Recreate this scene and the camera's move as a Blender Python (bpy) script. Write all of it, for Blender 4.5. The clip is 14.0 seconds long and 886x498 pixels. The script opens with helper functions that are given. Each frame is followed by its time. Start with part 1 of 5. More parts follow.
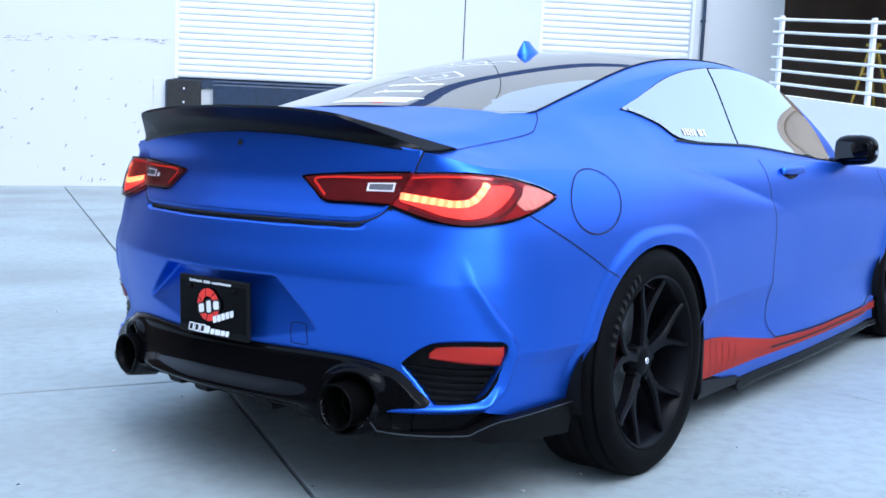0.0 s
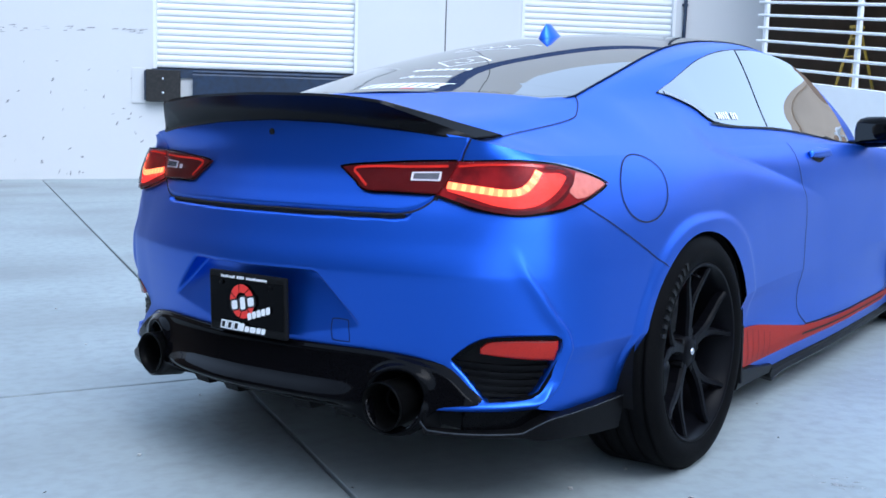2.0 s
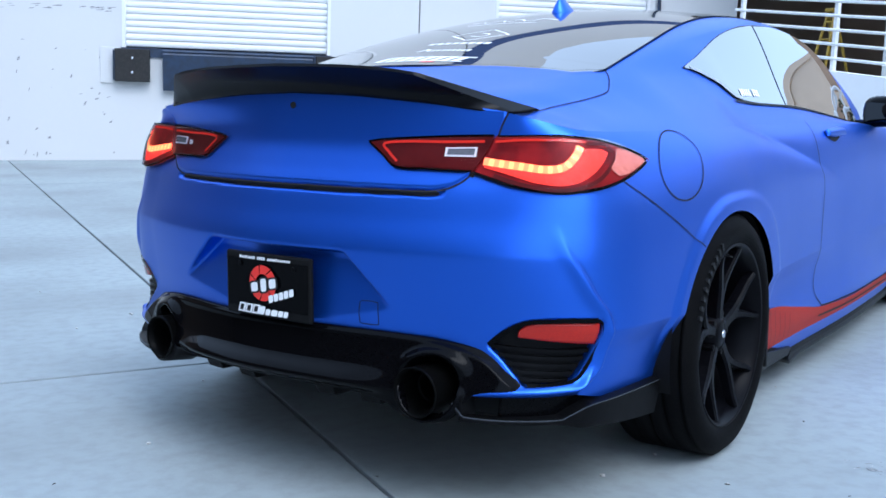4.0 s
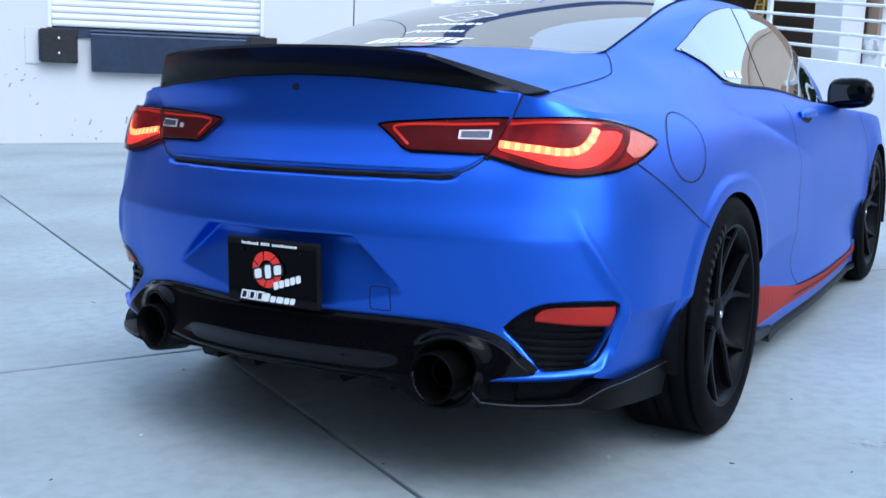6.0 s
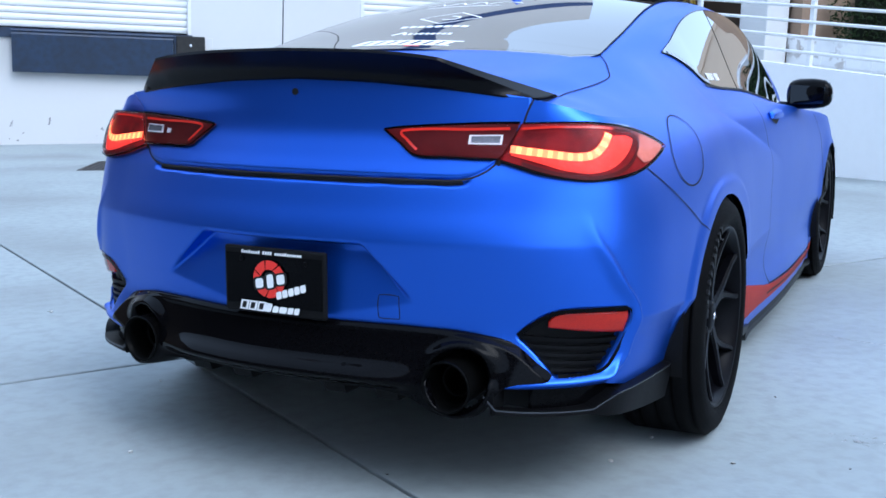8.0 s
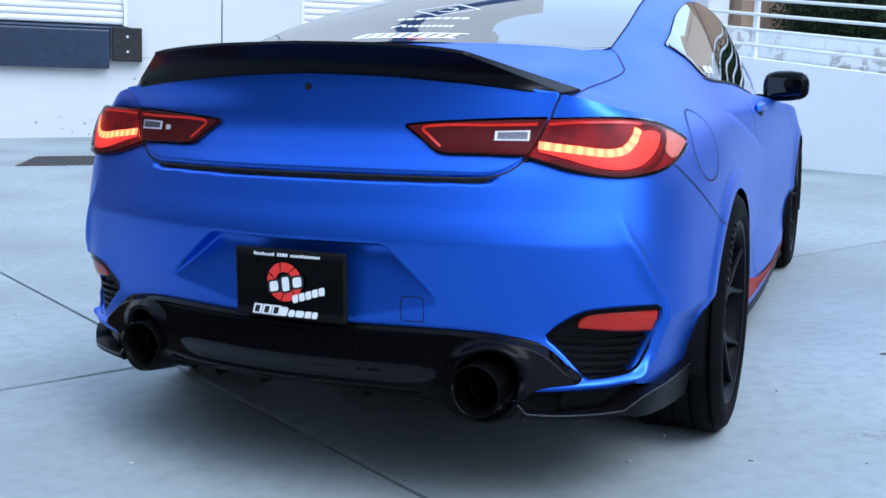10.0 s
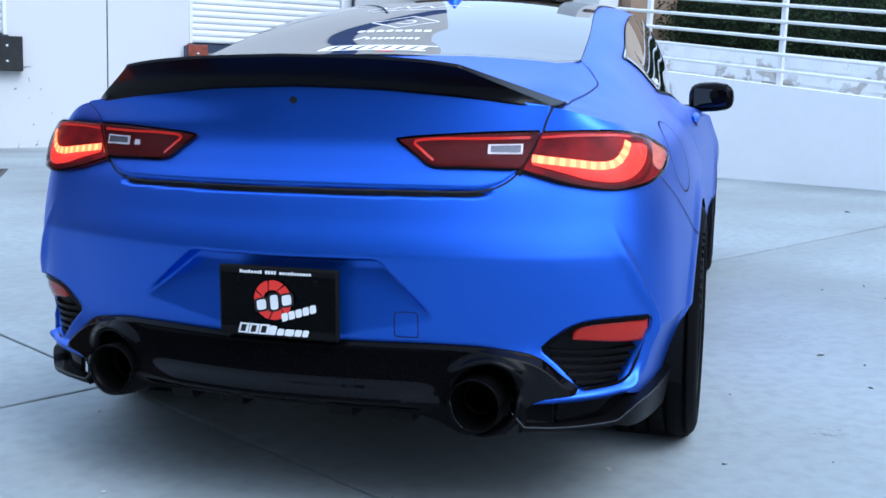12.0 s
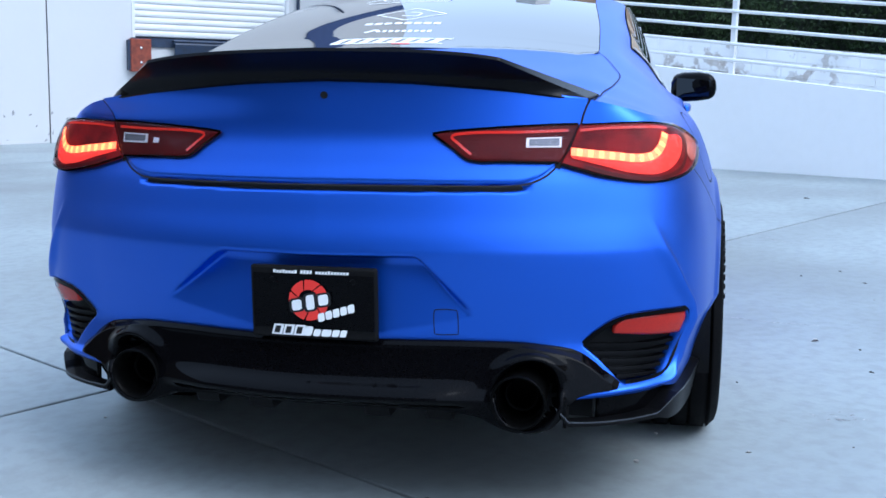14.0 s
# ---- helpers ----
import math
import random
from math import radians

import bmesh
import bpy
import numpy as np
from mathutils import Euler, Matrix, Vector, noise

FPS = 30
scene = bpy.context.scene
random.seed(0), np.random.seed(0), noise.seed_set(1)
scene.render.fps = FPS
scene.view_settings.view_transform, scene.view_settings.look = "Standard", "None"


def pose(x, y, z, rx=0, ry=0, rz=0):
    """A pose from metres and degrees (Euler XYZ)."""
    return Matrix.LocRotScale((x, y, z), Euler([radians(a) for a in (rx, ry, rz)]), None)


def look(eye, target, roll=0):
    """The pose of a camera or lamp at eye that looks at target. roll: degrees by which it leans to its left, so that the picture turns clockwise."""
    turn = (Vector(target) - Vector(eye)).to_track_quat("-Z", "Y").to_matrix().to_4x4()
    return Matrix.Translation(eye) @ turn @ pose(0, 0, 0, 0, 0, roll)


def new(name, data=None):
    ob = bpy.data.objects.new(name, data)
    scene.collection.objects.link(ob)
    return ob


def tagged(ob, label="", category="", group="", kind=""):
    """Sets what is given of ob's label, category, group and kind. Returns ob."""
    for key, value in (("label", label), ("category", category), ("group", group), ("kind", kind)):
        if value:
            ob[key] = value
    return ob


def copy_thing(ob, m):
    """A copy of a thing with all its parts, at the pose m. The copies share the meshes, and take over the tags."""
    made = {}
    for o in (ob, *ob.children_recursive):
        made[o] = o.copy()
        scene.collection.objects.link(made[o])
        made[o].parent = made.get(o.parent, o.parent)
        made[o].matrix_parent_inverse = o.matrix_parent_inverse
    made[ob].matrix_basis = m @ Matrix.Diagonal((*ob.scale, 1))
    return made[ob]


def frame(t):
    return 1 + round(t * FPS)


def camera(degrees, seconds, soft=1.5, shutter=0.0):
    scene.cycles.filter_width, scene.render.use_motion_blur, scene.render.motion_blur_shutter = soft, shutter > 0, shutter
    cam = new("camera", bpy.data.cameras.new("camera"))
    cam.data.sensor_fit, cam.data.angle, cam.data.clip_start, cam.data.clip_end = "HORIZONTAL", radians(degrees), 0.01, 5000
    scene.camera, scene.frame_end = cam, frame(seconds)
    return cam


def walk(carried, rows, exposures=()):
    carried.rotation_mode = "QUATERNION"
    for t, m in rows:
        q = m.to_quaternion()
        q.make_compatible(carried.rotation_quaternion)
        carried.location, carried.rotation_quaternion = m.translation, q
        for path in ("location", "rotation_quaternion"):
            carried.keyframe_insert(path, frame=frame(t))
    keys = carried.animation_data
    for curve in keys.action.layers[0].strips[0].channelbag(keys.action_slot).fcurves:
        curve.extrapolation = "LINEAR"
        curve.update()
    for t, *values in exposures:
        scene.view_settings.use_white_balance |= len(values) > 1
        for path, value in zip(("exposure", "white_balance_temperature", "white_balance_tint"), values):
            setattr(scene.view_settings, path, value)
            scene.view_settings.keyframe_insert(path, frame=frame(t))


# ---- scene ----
# camera: seconds, eye, yaw, pitch and roll in the yard's own axes (x across the car, y ahead of it, the paving at z 0)
cam = camera(44.7, 14.0, soft=1.6)
UP = Vector((0.03, 0.009, 1)).normalized()
LEVEL = UP.rotation_difference(Vector((0, 0, 1))).to_matrix().to_4x4()
ROWS = [
    (0, 2.338, -2.041, 1.042, 37.28, -6.53, 0.80),
    (0.5, 2.287, -2.052, 1.036, 35.90, -6.88, 0.54),
    (1, 2.233, -2.060, 1.036, 35.73, -7.25, 0.12),
    (1.5, 2.170, -2.065, 1.032, 36.03, -7.20, 0.27),
    (2, 2.119, -2.065, 1.036, 35.85, -7.16, 0.10),
    (2.5, 2.066, -2.061, 1.031, 35.03, -7.27, 0.16),
    (3, 2.010, -2.059, 1.028, 34.08, -7.63, 0.44),
    (3.5, 1.959, -2.062, 1.017, 34.11, -7.93, 0.42),
    (6, 1.710, -2.156, 1.010, 29.81, -8.98, 0.39),
    (6.5, 1.653, -2.182, 1.012, 28.21, -9.19, 0.81),
    (7, 1.600, -2.203, 1.016, 27.20, -9.11, 0.76),
    (7.5, 1.549, -2.219, 1.023, 26.17, -9.04, 0.34),
    (8, 1.502, -2.221, 1.023, 25.52, -9.04, 0.28),
    (10.5, 1.204, -2.247, 1.029, 20.33, -9.37, 0.18),
    (11, 1.141, -2.271, 1.029, 18.67, -8.91, 0.15),
    (11.5, 1.082, -2.289, 1.034, 17.13, -8.77, 0.01),
    (12, 1.016, -2.301, 1.037, 15.35, -8.97, 0.23),
    (12.5, 0.950, -2.313, 1.038, 14.23, -9.14, 0.46),
    (13, 0.891, -2.328, 1.041, 13.32, -9.19, 0.33),
    (13.5, 0.841, -2.328, 1.041, 12.52, -9.24, -0.46),
    (14, 0.783, -2.320, 1.041, 11.97, -9.41, -0.35),
]


def eye_pose(x, y, z, yaw, pitch, roll):
    a, b = radians(yaw), radians(pitch)
    ahead = Vector((-math.sin(a) * math.cos(b), math.cos(a) * math.cos(b), math.sin(b)))
    return LEVEL @ look((x, y, z), Vector((x, y, z)) + ahead, roll)


walk(cam, [(t, eye_pose(*row)) for t, *row in ROWS], [(0.0, 0.3, 5200, 8), (0.6, 0.24, 5200, 8), (1.4, 0.08, 5200, 8), (2.4, 0.05, 5200, 8), (14.0, 0.05, 5200, 8)])

# light: a bright, thinly clouded sky, the sun behind the cloud
SUN_EL, SUN_AZ = radians(53), radians(117)
world = bpy.data.worlds.new("sky")
scene.world = world
world.use_nodes = True
wn = world.node_tree
sky = wn.nodes.new("ShaderNodeTexSky")
sky.sky_type, sky.sun_disc, sky.sun_elevation, sky.sun_rotation = "NISHITA", False, SUN_EL, SUN_AZ
sky.air_density, sky.dust_density, sky.ozone_density = 0.9, 5.0, 1.0
wn.nodes["Background"].inputs["Strength"].default_value = 0.27
veil = wn.nodes.new("ShaderNodeMix")
veil.data_type = "RGBA"
veil.inputs["Factor"].default_value = 0.6
veil.inputs["B"].default_value = (6.7, 7.6, 8.7, 1)
wn.links.new(sky.outputs["Color"], veil.inputs["A"])
wn.links.new(veil.outputs["Result"], wn.nodes["Background"].inputs["Color"])
sun = new("sun", bpy.data.lights.new("sun", "SUN"))
sun.data.energy, sun.data.angle, sun.data.color = 1.4, radians(40), (1.0, 0.95, 0.88)
sun.matrix_world = look((0, 0, 0), (-math.sin(SUN_AZ) * math.cos(SUN_EL), -math.cos(SUN_AZ) * math.cos(SUN_EL), -math.sin(SUN_EL)))


# ---- materials ----
def material(name, base, rough=0.5, metal=0.0, coat=0.0, grain=0.0, scale=40.0, patch=0.0, patch_scale=2.0, bump=0.0, emit=0.0, tint=None, spread=0.0, spec=0.5, coat_rough=0.03, edge=None, ior=1.5):
    """A principled surface with fine grain, larger blotches and a bump from the grain."""
    m = bpy.data.materials.new(name)
    m.use_nodes = True
    n, l = m.node_tree.nodes, m.node_tree.links
    b = n["Principled BSDF"]
    b.inputs["Base Color"].default_value = (*base, 1)
    b.inputs["Roughness"].default_value, b.inputs["Metallic"].default_value = rough, metal
    b.inputs["Coat Weight"].default_value, b.inputs["Coat Roughness"].default_value = coat, coat_rough
    b.inputs["Specular IOR Level"].default_value = spec
    b.inputs["IOR"].default_value = ior
    if edge:
        b.inputs["Specular Tint"].default_value = (*edge, 1)
    if emit:
        b.inputs["Emission Color"].default_value, b.inputs["Emission Strength"].default_value = (*base, 1), emit
    where = n.new("ShaderNodeTexCoord").outputs["Object"]

    def cloud(size, detail):
        t = n.new("ShaderNodeTexNoise")
        t.inputs["Scale"].default_value, t.inputs["Detail"].default_value = size, detail
        l.new(where, t.inputs["Vector"])
        return t.outputs["Fac"]

    colour = None
    tone = tint or tuple(c * 0.5 for c in base)
    for size, amount, detail in ((scale, grain, 3.0), (patch_scale, patch, 4.0)):
        if amount:
            ramp = n.new("ShaderNodeMapRange")
            ramp.inputs["From Min"].default_value, ramp.inputs["From Max"].default_value = 0.42, 0.68
            ramp.inputs["To Max"].default_value = amount
            l.new(cloud(size, detail), ramp.inputs["Value"])
            mix = n.new("ShaderNodeMix")
            mix.data_type = "RGBA"
            mix.inputs["A"].default_value, mix.inputs["B"].default_value = (*base, 1), (*tone, 1)
            if colour:
                l.new(colour, mix.inputs["A"])
            l.new(ramp.outputs["Result"], mix.inputs["Factor"])
            colour = mix.outputs["Result"]
            vary = n.new("ShaderNodeMapRange")
            vary.inputs["To Min"].default_value, vary.inputs["To Max"].default_value = max(rough - 0.06, 0.02), min(rough + 0.08, 1)
            l.new(cloud(size * 0.6, detail), vary.inputs["Value"])
            l.new(vary.outputs["Result"], b.inputs["Roughness"])
    if spread:
        info = n.new("ShaderNodeObjectInfo")
        hsv = n.new("ShaderNodeHueSaturation")
        val = n.new("ShaderNodeMapRange")
        val.inputs["To Min"].default_value, val.inputs["To Max"].default_value = 1 - spread, 1 + spread * 0.4
        l.new(info.outputs["Random"], val.inputs["Value"])
        l.new(val.outputs["Result"], hsv.inputs["Value"])
        hsv.inputs["Color"].default_value = (*base, 1)
        if colour:
            l.new(colour, hsv.inputs["Color"])
        colour = hsv.outputs["Color"]
    if colour:
        l.new(colour, b.inputs["Base Color"])
    if bump:
        bp = n.new("ShaderNodeBump")
        bp.inputs["Strength"].default_value, bp.inputs["Distance"].default_value = bump, 0.004
        l.new(cloud(scale * 2.5, 4.0), bp.inputs["Height"])
        l.new(bp.outputs["Normal"], b.inputs["Normal"])
    return m


BLUE = material("satin_blue_wrap", (0.024, 0.113, 0.65), rough=0.41, metal=0.95, coat=0.6, coat_rough=0.34, edge=(0.72, 0.82, 1.0), grain=0.06, scale=600, patch=0.05, patch_scale=3, tint=(0.024, 0.105, 0.57))
BLACK_GLOSS = material("gloss_black", (0.0015, 0.0015, 0.002), spec=0.065, rough=0.03, grain=0.2, scale=300, tint=(0.005, 0.005, 0.006))
ROOF_BLACK = material("roof_black", (0.004, 0.004, 0.005), spec=0.6, rough=0.03, grain=0.2, scale=300, tint=(0.006, 0.006, 0.007))
SPOILER_BLACK = material("spoiler_black", (0.003, 0.003, 0.004), spec=0.10, rough=0.22, grain=0.2, scale=300, tint=(0.006, 0.006, 0.007))
BLACK_SATIN = material("satin_black", (0.003, 0.003, 0.0035), spec=0.055, rough=0.35, grain=0.3, scale=200, tint=(0.01, 0.01, 0.011))
# lighter black: the highlight along blade edges, put into the colour
EDGE_SHEEN = material("black_edge_highlight", (0.03, 0.033, 0.04), rough=0.25, spec=0.6)
BLACK_PLASTIC = material("black_plastic", (0.005, 0.005, 0.0055), spec=0.09, rough=0.5, grain=0.4, scale=400, bump=0.15, tint=(0.014, 0.014, 0.014))
GAP = material("panel_gap", (0.002, 0.002, 0.003), rough=0.8)
RUBBER = material("tyre_rubber", (0.0025, 0.0025, 0.003), spec=0.03, rough=0.6, grain=0.4, scale=160, patch=0.3, patch_scale=9, bump=0.2, tint=(0.007, 0.0069, 0.0067))
RIM = material("rim_black", (0.0025, 0.0025, 0.0035), spec=0.05, rough=0.3, grain=0.2, scale=120, tint=(0.008, 0.008, 0.010))
SIDE_GLASS = material("tint_film_glass", (0.42, 0.43, 0.45), rough=0.012, metal=1.0)
GLASS = material("mirror_tint_glass", (0.23, 0.213, 0.19), rough=0.015, metal=1.0)
BEAD = material("pale_glass_bead", (0.30, 0.34, 0.40), rough=0.3, grain=0.2, scale=60)
CHROME = material("chrome", (0.7, 0.7, 0.72), rough=0.2, metal=1.0)
BRIGHT = material("bright_lamp_frame", (0.85, 0.86, 0.88), rough=0.4)
LAMP_DARK = material("lamp_smoked_red", (0.09, 0.006, 0.007), rough=0.3, spec=0.15, patch=0.5, patch_scale=14, tint=(0.035, 0.003, 0.004))
LAMP_RED = material("lamp_red", (0.78, 0.045, 0.03), rough=0.25, spec=0.15, grain=0.4, scale=40, bump=0.4, emit=0.85, tint=(0.62, 0.02, 0.015))
MARKER = material("lamp_side_marker", (0.62, 0.20, 0.15), rough=0.2, spec=0.5, grain=0.5, scale=60, bump=0.3, emit=0.12, tint=(0.40, 0.08, 0.06))
LAMP_GLOW = material("lamp_red_housing", (0.22, 0.010, 0.012), rough=0.3, spec=0.1, patch=0.85, patch_scale=16, emit=0.16, tint=(0.045, 0.003, 0.005))
LAMP_EDGE = material("lamp_guide", (0.5, 0.022, 0.014), rough=0.15, coat=0.3, emit=0.38)
LED = material("lamp_led", (1.0, 0.17, 0.05), rough=0.3, emit=2.4)
LED_HOT = material("lamp_led_hot", (1.0, 0.26, 0.07), rough=0.3, emit=3.0)
PIPE_BLACK = material("exhaust_black", (0.002, 0.002, 0.002), spec=0.03, rough=0.3, grain=0.3, scale=120, tint=(0.006, 0.006, 0.006))
REFLECTOR = material("reflector_red", (0.38, 0.016, 0.008), rough=0.10, spec=0.2, coat=0.3, grain=0.5, scale=260, bump=0.06, tint=(0.26, 0.01, 0.008))
CLEAR = material("lamp_clear", (0.20, 0.22, 0.25), rough=0.2, metal=0.4, coat=0.3, grain=0.4, scale=180, bump=0.1)
STRIPE = material("red_stripe", (0.27, 0.022, 0.015), rough=0.5, spec=0.1, grain=0.3, scale=220, tint=(0.22, 0.02, 0.015))
STRIPE_DARK = material("dark_red_line", (0.13, 0.012, 0.01), rough=0.5, spec=0.1)
WHITE_VINYL = material("white_vinyl", (0.8, 0.8, 0.8), rough=0.5)
RED_VINYL = material("red_vinyl", (0.7, 0.03, 0.02), rough=0.4)
CALIPER = material("caliper_red", (0.5, 0.02, 0.015), rough=0.35)
STEEL = material("disc_steel", (0.25, 0.25, 0.26), rough=0.35, metal=1.0, grain=0.4, scale=90)
CONCRETE = material("concrete", (0.285, 0.32, 0.325), rough=0.75, grain=0.32, scale=16, patch=0.75, patch_scale=0.5, bump=0.4, tint=(0.165, 0.178, 0.177), spread=0.04)
JOINT = material("joint_filler", (0.045, 0.044, 0.043), rough=0.9, grain=0.4, scale=30)
WALL = material("white_wall_paint", (0.57, 0.57, 0.565), rough=0.7, grain=0.06, scale=14, patch=0.10, patch_scale=0.8, bump=0.15, tint=(0.62, 0.62, 0.6))
RAMP_WHITE = material("white_ramp_paint", (0.82, 0.82, 0.815), rough=0.7, grain=0.08, scale=10, patch=0.12, patch_scale=0.7, bump=0.15, tint=(0.66, 0.66, 0.64))
SHUTTER = material("white_shutter", (0.70, 0.705, 0.70), rough=0.45, grain=0.08, scale=10, patch=0.12, patch_scale=1.2, tint=(0.6, 0.6, 0.58))
FASCIA = material("blue_band_paint", (0.02, 0.05, 0.16), rough=0.6, grain=0.2, scale=6)
DOCK_STEEL = material("dock_plate_blue", (0.018, 0.035, 0.075), rough=0.5, grain=0.5, scale=12, patch=0.4, patch_scale=2.5, tint=(0.012, 0.016, 0.025))
DOCK_RUBBER = material("dock_rubber", (0.012, 0.012, 0.012), rough=0.8, grain=0.5, scale=25, bump=0.4, tint=(0.03, 0.028, 0.026))
RUST = material("rusty_red_steel", (0.24, 0.05, 0.025), rough=0.75, grain=0.6, scale=18, tint=(0.07, 0.02, 0.014))
RAIL_PAINT = material("white_rail_paint", (0.78, 0.78, 0.78), rough=0.4, grain=0.1, scale=30)


def peeling_material():
    """White paint on blocks, gone in ragged spots that gather in patches."""
    m = bpy.data.materials.new("painted_block")
    m.use_nodes = True
    n, l = m.node_tree.nodes, m.node_tree.links
    b = n["Principled BSDF"]
    b.inputs["Roughness"].default_value = 0.85
    where = n.new("ShaderNodeNewGeometry").outputs["Position"]

    def cloud(size, detail, low, high):
        t, r = n.new("ShaderNodeTexNoise"), n.new("ShaderNodeMapRange")
        t.inputs["Scale"].default_value, t.inputs["Detail"].default_value = size, detail
        r.inputs["From Min"].default_value, r.inputs["From Max"].default_value = low, high
        l.new(where, t.inputs["Vector"])
        l.new(t.outputs["Fac"], r.inputs["Value"])
        return r.outputs["Result"]

    def blend(fac, low, high):
        x = n.new("ShaderNodeMix")
        x.data_type = "RGBA"
        for key, c in (("A", low), ("B", high)):
            if isinstance(c, tuple):
                x.inputs[key].default_value = (*c, 1)
            else:
                l.new(c, x.inputs[key])
        l.new(fac, x.inputs["Factor"])
        return x.outputs["Result"]

    both_ = n.new("ShaderNodeMath")
    both_.operation = "MULTIPLY"
    l.new(cloud(1.3, 2.0, 0.46, 0.56), both_.inputs[0])
    l.new(cloud(7.0, 5.0, 0.52, 0.58), both_.inputs[1])
    paint = blend(cloud(2.5, 3.0, 0.4, 0.7), (0.86, 0.86, 0.86), (0.76, 0.76, 0.755))
    bare_ = blend(cloud(14.0, 3.0, 0.35, 0.65), (0.42, 0.36, 0.31), (0.55, 0.53, 0.51))
    l.new(blend(both_.outputs["Value"], paint, bare_), b.inputs["Base Color"])
    bump = n.new("ShaderNodeBump")
    bump.inputs["Strength"].default_value, bump.inputs["Distance"].default_value = 0.35, 0.004
    l.new(cloud(22.0, 4.0, 0.0, 1.0), bump.inputs["Height"])
    l.new(bump.outputs["Normal"], b.inputs["Normal"])
    return m


BLOCK = peeling_material()
BARE = material("bare_block", (0.36, 0.33, 0.29), rough=0.9, grain=0.5, scale=12, bump=0.5, tint=(0.62, 0.61, 0.6), spread=0.15)
LEAF = material("hedge_leaf", (0.022, 0.042, 0.012), rough=0.7, spec=0.2, grain=0.6, scale=5, patch=0.5, patch_scale=1.2, tint=(0.010, 0.022, 0.006))
BAY_BROWN = material("bay_brown_panel", (0.30, 0.21, 0.14), rough=0.8, patch=0.5, patch_scale=0.7, tint=(0.12, 0.08, 0.06))
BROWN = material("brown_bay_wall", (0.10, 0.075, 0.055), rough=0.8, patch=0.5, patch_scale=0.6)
TAN = material("tan_wall", (0.82, 0.62, 0.44), rough=0.8, patch=0.15, patch_scale=0.4)
YELLOW = material("yellow_fibreglass", (0.26, 0.17, 0.015), rough=0.5)
IRON = material("grate_iron", (0.05, 0.045, 0.042), rough=0.7, grain=0.4, scale=40)
PEBBLE = material("pebble", (0.5, 0.49, 0.47), rough=0.9, spread=0.4)
SCUFF = material("grey_scuff", (0.16, 0.16, 0.165), rough=0.8, grain=0.8, scale=60, tint=(0.55, 0.55, 0.55))


def cover_material():
    """A thin clear plastic shell: see-through, with a polished surface."""
    m = bpy.data.materials.new("clear_cover")
    m.use_nodes = True
    n, l = m.node_tree.nodes, m.node_tree.links
    n.remove(n["Principled BSDF"])
    gloss, clear, mix, fres = n.new("ShaderNodeBsdfGlossy"), n.new("ShaderNodeBsdfTransparent"), n.new("ShaderNodeMixShader"), n.new("ShaderNodeFresnel")
    gloss.inputs["Roughness"].default_value, fres.inputs["IOR"].default_value = 0.03, 1.15
    clear.inputs["Color"].default_value = (0.98, 0.93, 0.93, 1)
    l.new(fres.outputs["Fac"], mix.inputs["Fac"])
    l.new(clear.outputs["BSDF"], mix.inputs[1])
    l.new(gloss.outputs["BSDF"], mix.inputs[2])
    l.new(mix.outputs["Shader"], n["Material Output"].inputs["Surface"])
    return m


COVER = cover_material()


# ---- mesh helpers ----
def mesh_of(name, verts, faces, mat, smooth=True):
    me = bpy.data.meshes.new(name)
    me.from_pydata([tuple(map(float, v)) for v in verts], [], [tuple(map(int, f)) for f in faces])
    me.materials.append(mat)
    if smooth:
        me.shade_smooth()
    me.update()
    return me


def part(name, data, mat, parent=None, label="", smooth=False, at=None):
    """Links (verts, faces), a bmesh or a mesh as one object under its thing."""
    if isinstance(data, bmesh.types.BMesh):
        me = bpy.data.meshes.new(name)
        data.to_mesh(me)
        data.free()
        me.materials.append(mat)
        if smooth:
            me.shade_smooth()
    elif isinstance(data, bpy.types.Mesh):
        me = data
    else:
        me = mesh_of(name, *data, mat, smooth)
    ob = new(name, me)
    if parent:
        ob.parent = parent
    if at is not None:
        ob.matrix_basis = at
    return tagged(ob, label)


def thing(name, label, category, at=None, group="", kind=""):
    ob = new(name)
    if at is not None:
        ob.matrix_basis = at
    return tagged(ob, label, category, group, kind)


def weld(*many):
    """Several (verts, faces) as one."""
    vs, fs, n = [], [], 0
    for v, f in many:
        vs += [tuple(p) for p in v]
        fs += [tuple(i + n for i in q) for q in f]
        n += len(v)
    return vs, fs


def grid(p, flip=False, close=False):
    """Quads over an array of points (rows, columns, 3)."""
    p = np.asarray(p, float)
    n, m = p.shape[:2]
    i = np.arange(n * m).reshape(n, m)
    if close:
        i = np.concatenate([i, i[:, :1]], 1)
    f = np.stack([i[:-1, :-1], i[1:, :-1], i[1:, 1:], i[:-1, 1:]], -1).reshape(-1, 4)
    return p.reshape(-1, 3), f[:, ::-1] if flip else f


def box(x0, x1, y0, y1, z0, z1, bevel=0.0):
    bm = bmesh.new()
    bmesh.ops.create_cube(bm, size=1, matrix=Matrix.Translation(((x0 + x1) / 2, (y0 + y1) / 2, (z0 + z1) / 2)) @ Matrix.Diagonal((x1 - x0, y1 - y0, z1 - z0, 1)))
    if bevel:
        bmesh.ops.bevel(bm, geom=bm.edges[:], offset=bevel, segments=2, profile=0.5, affect="EDGES")
    return bm


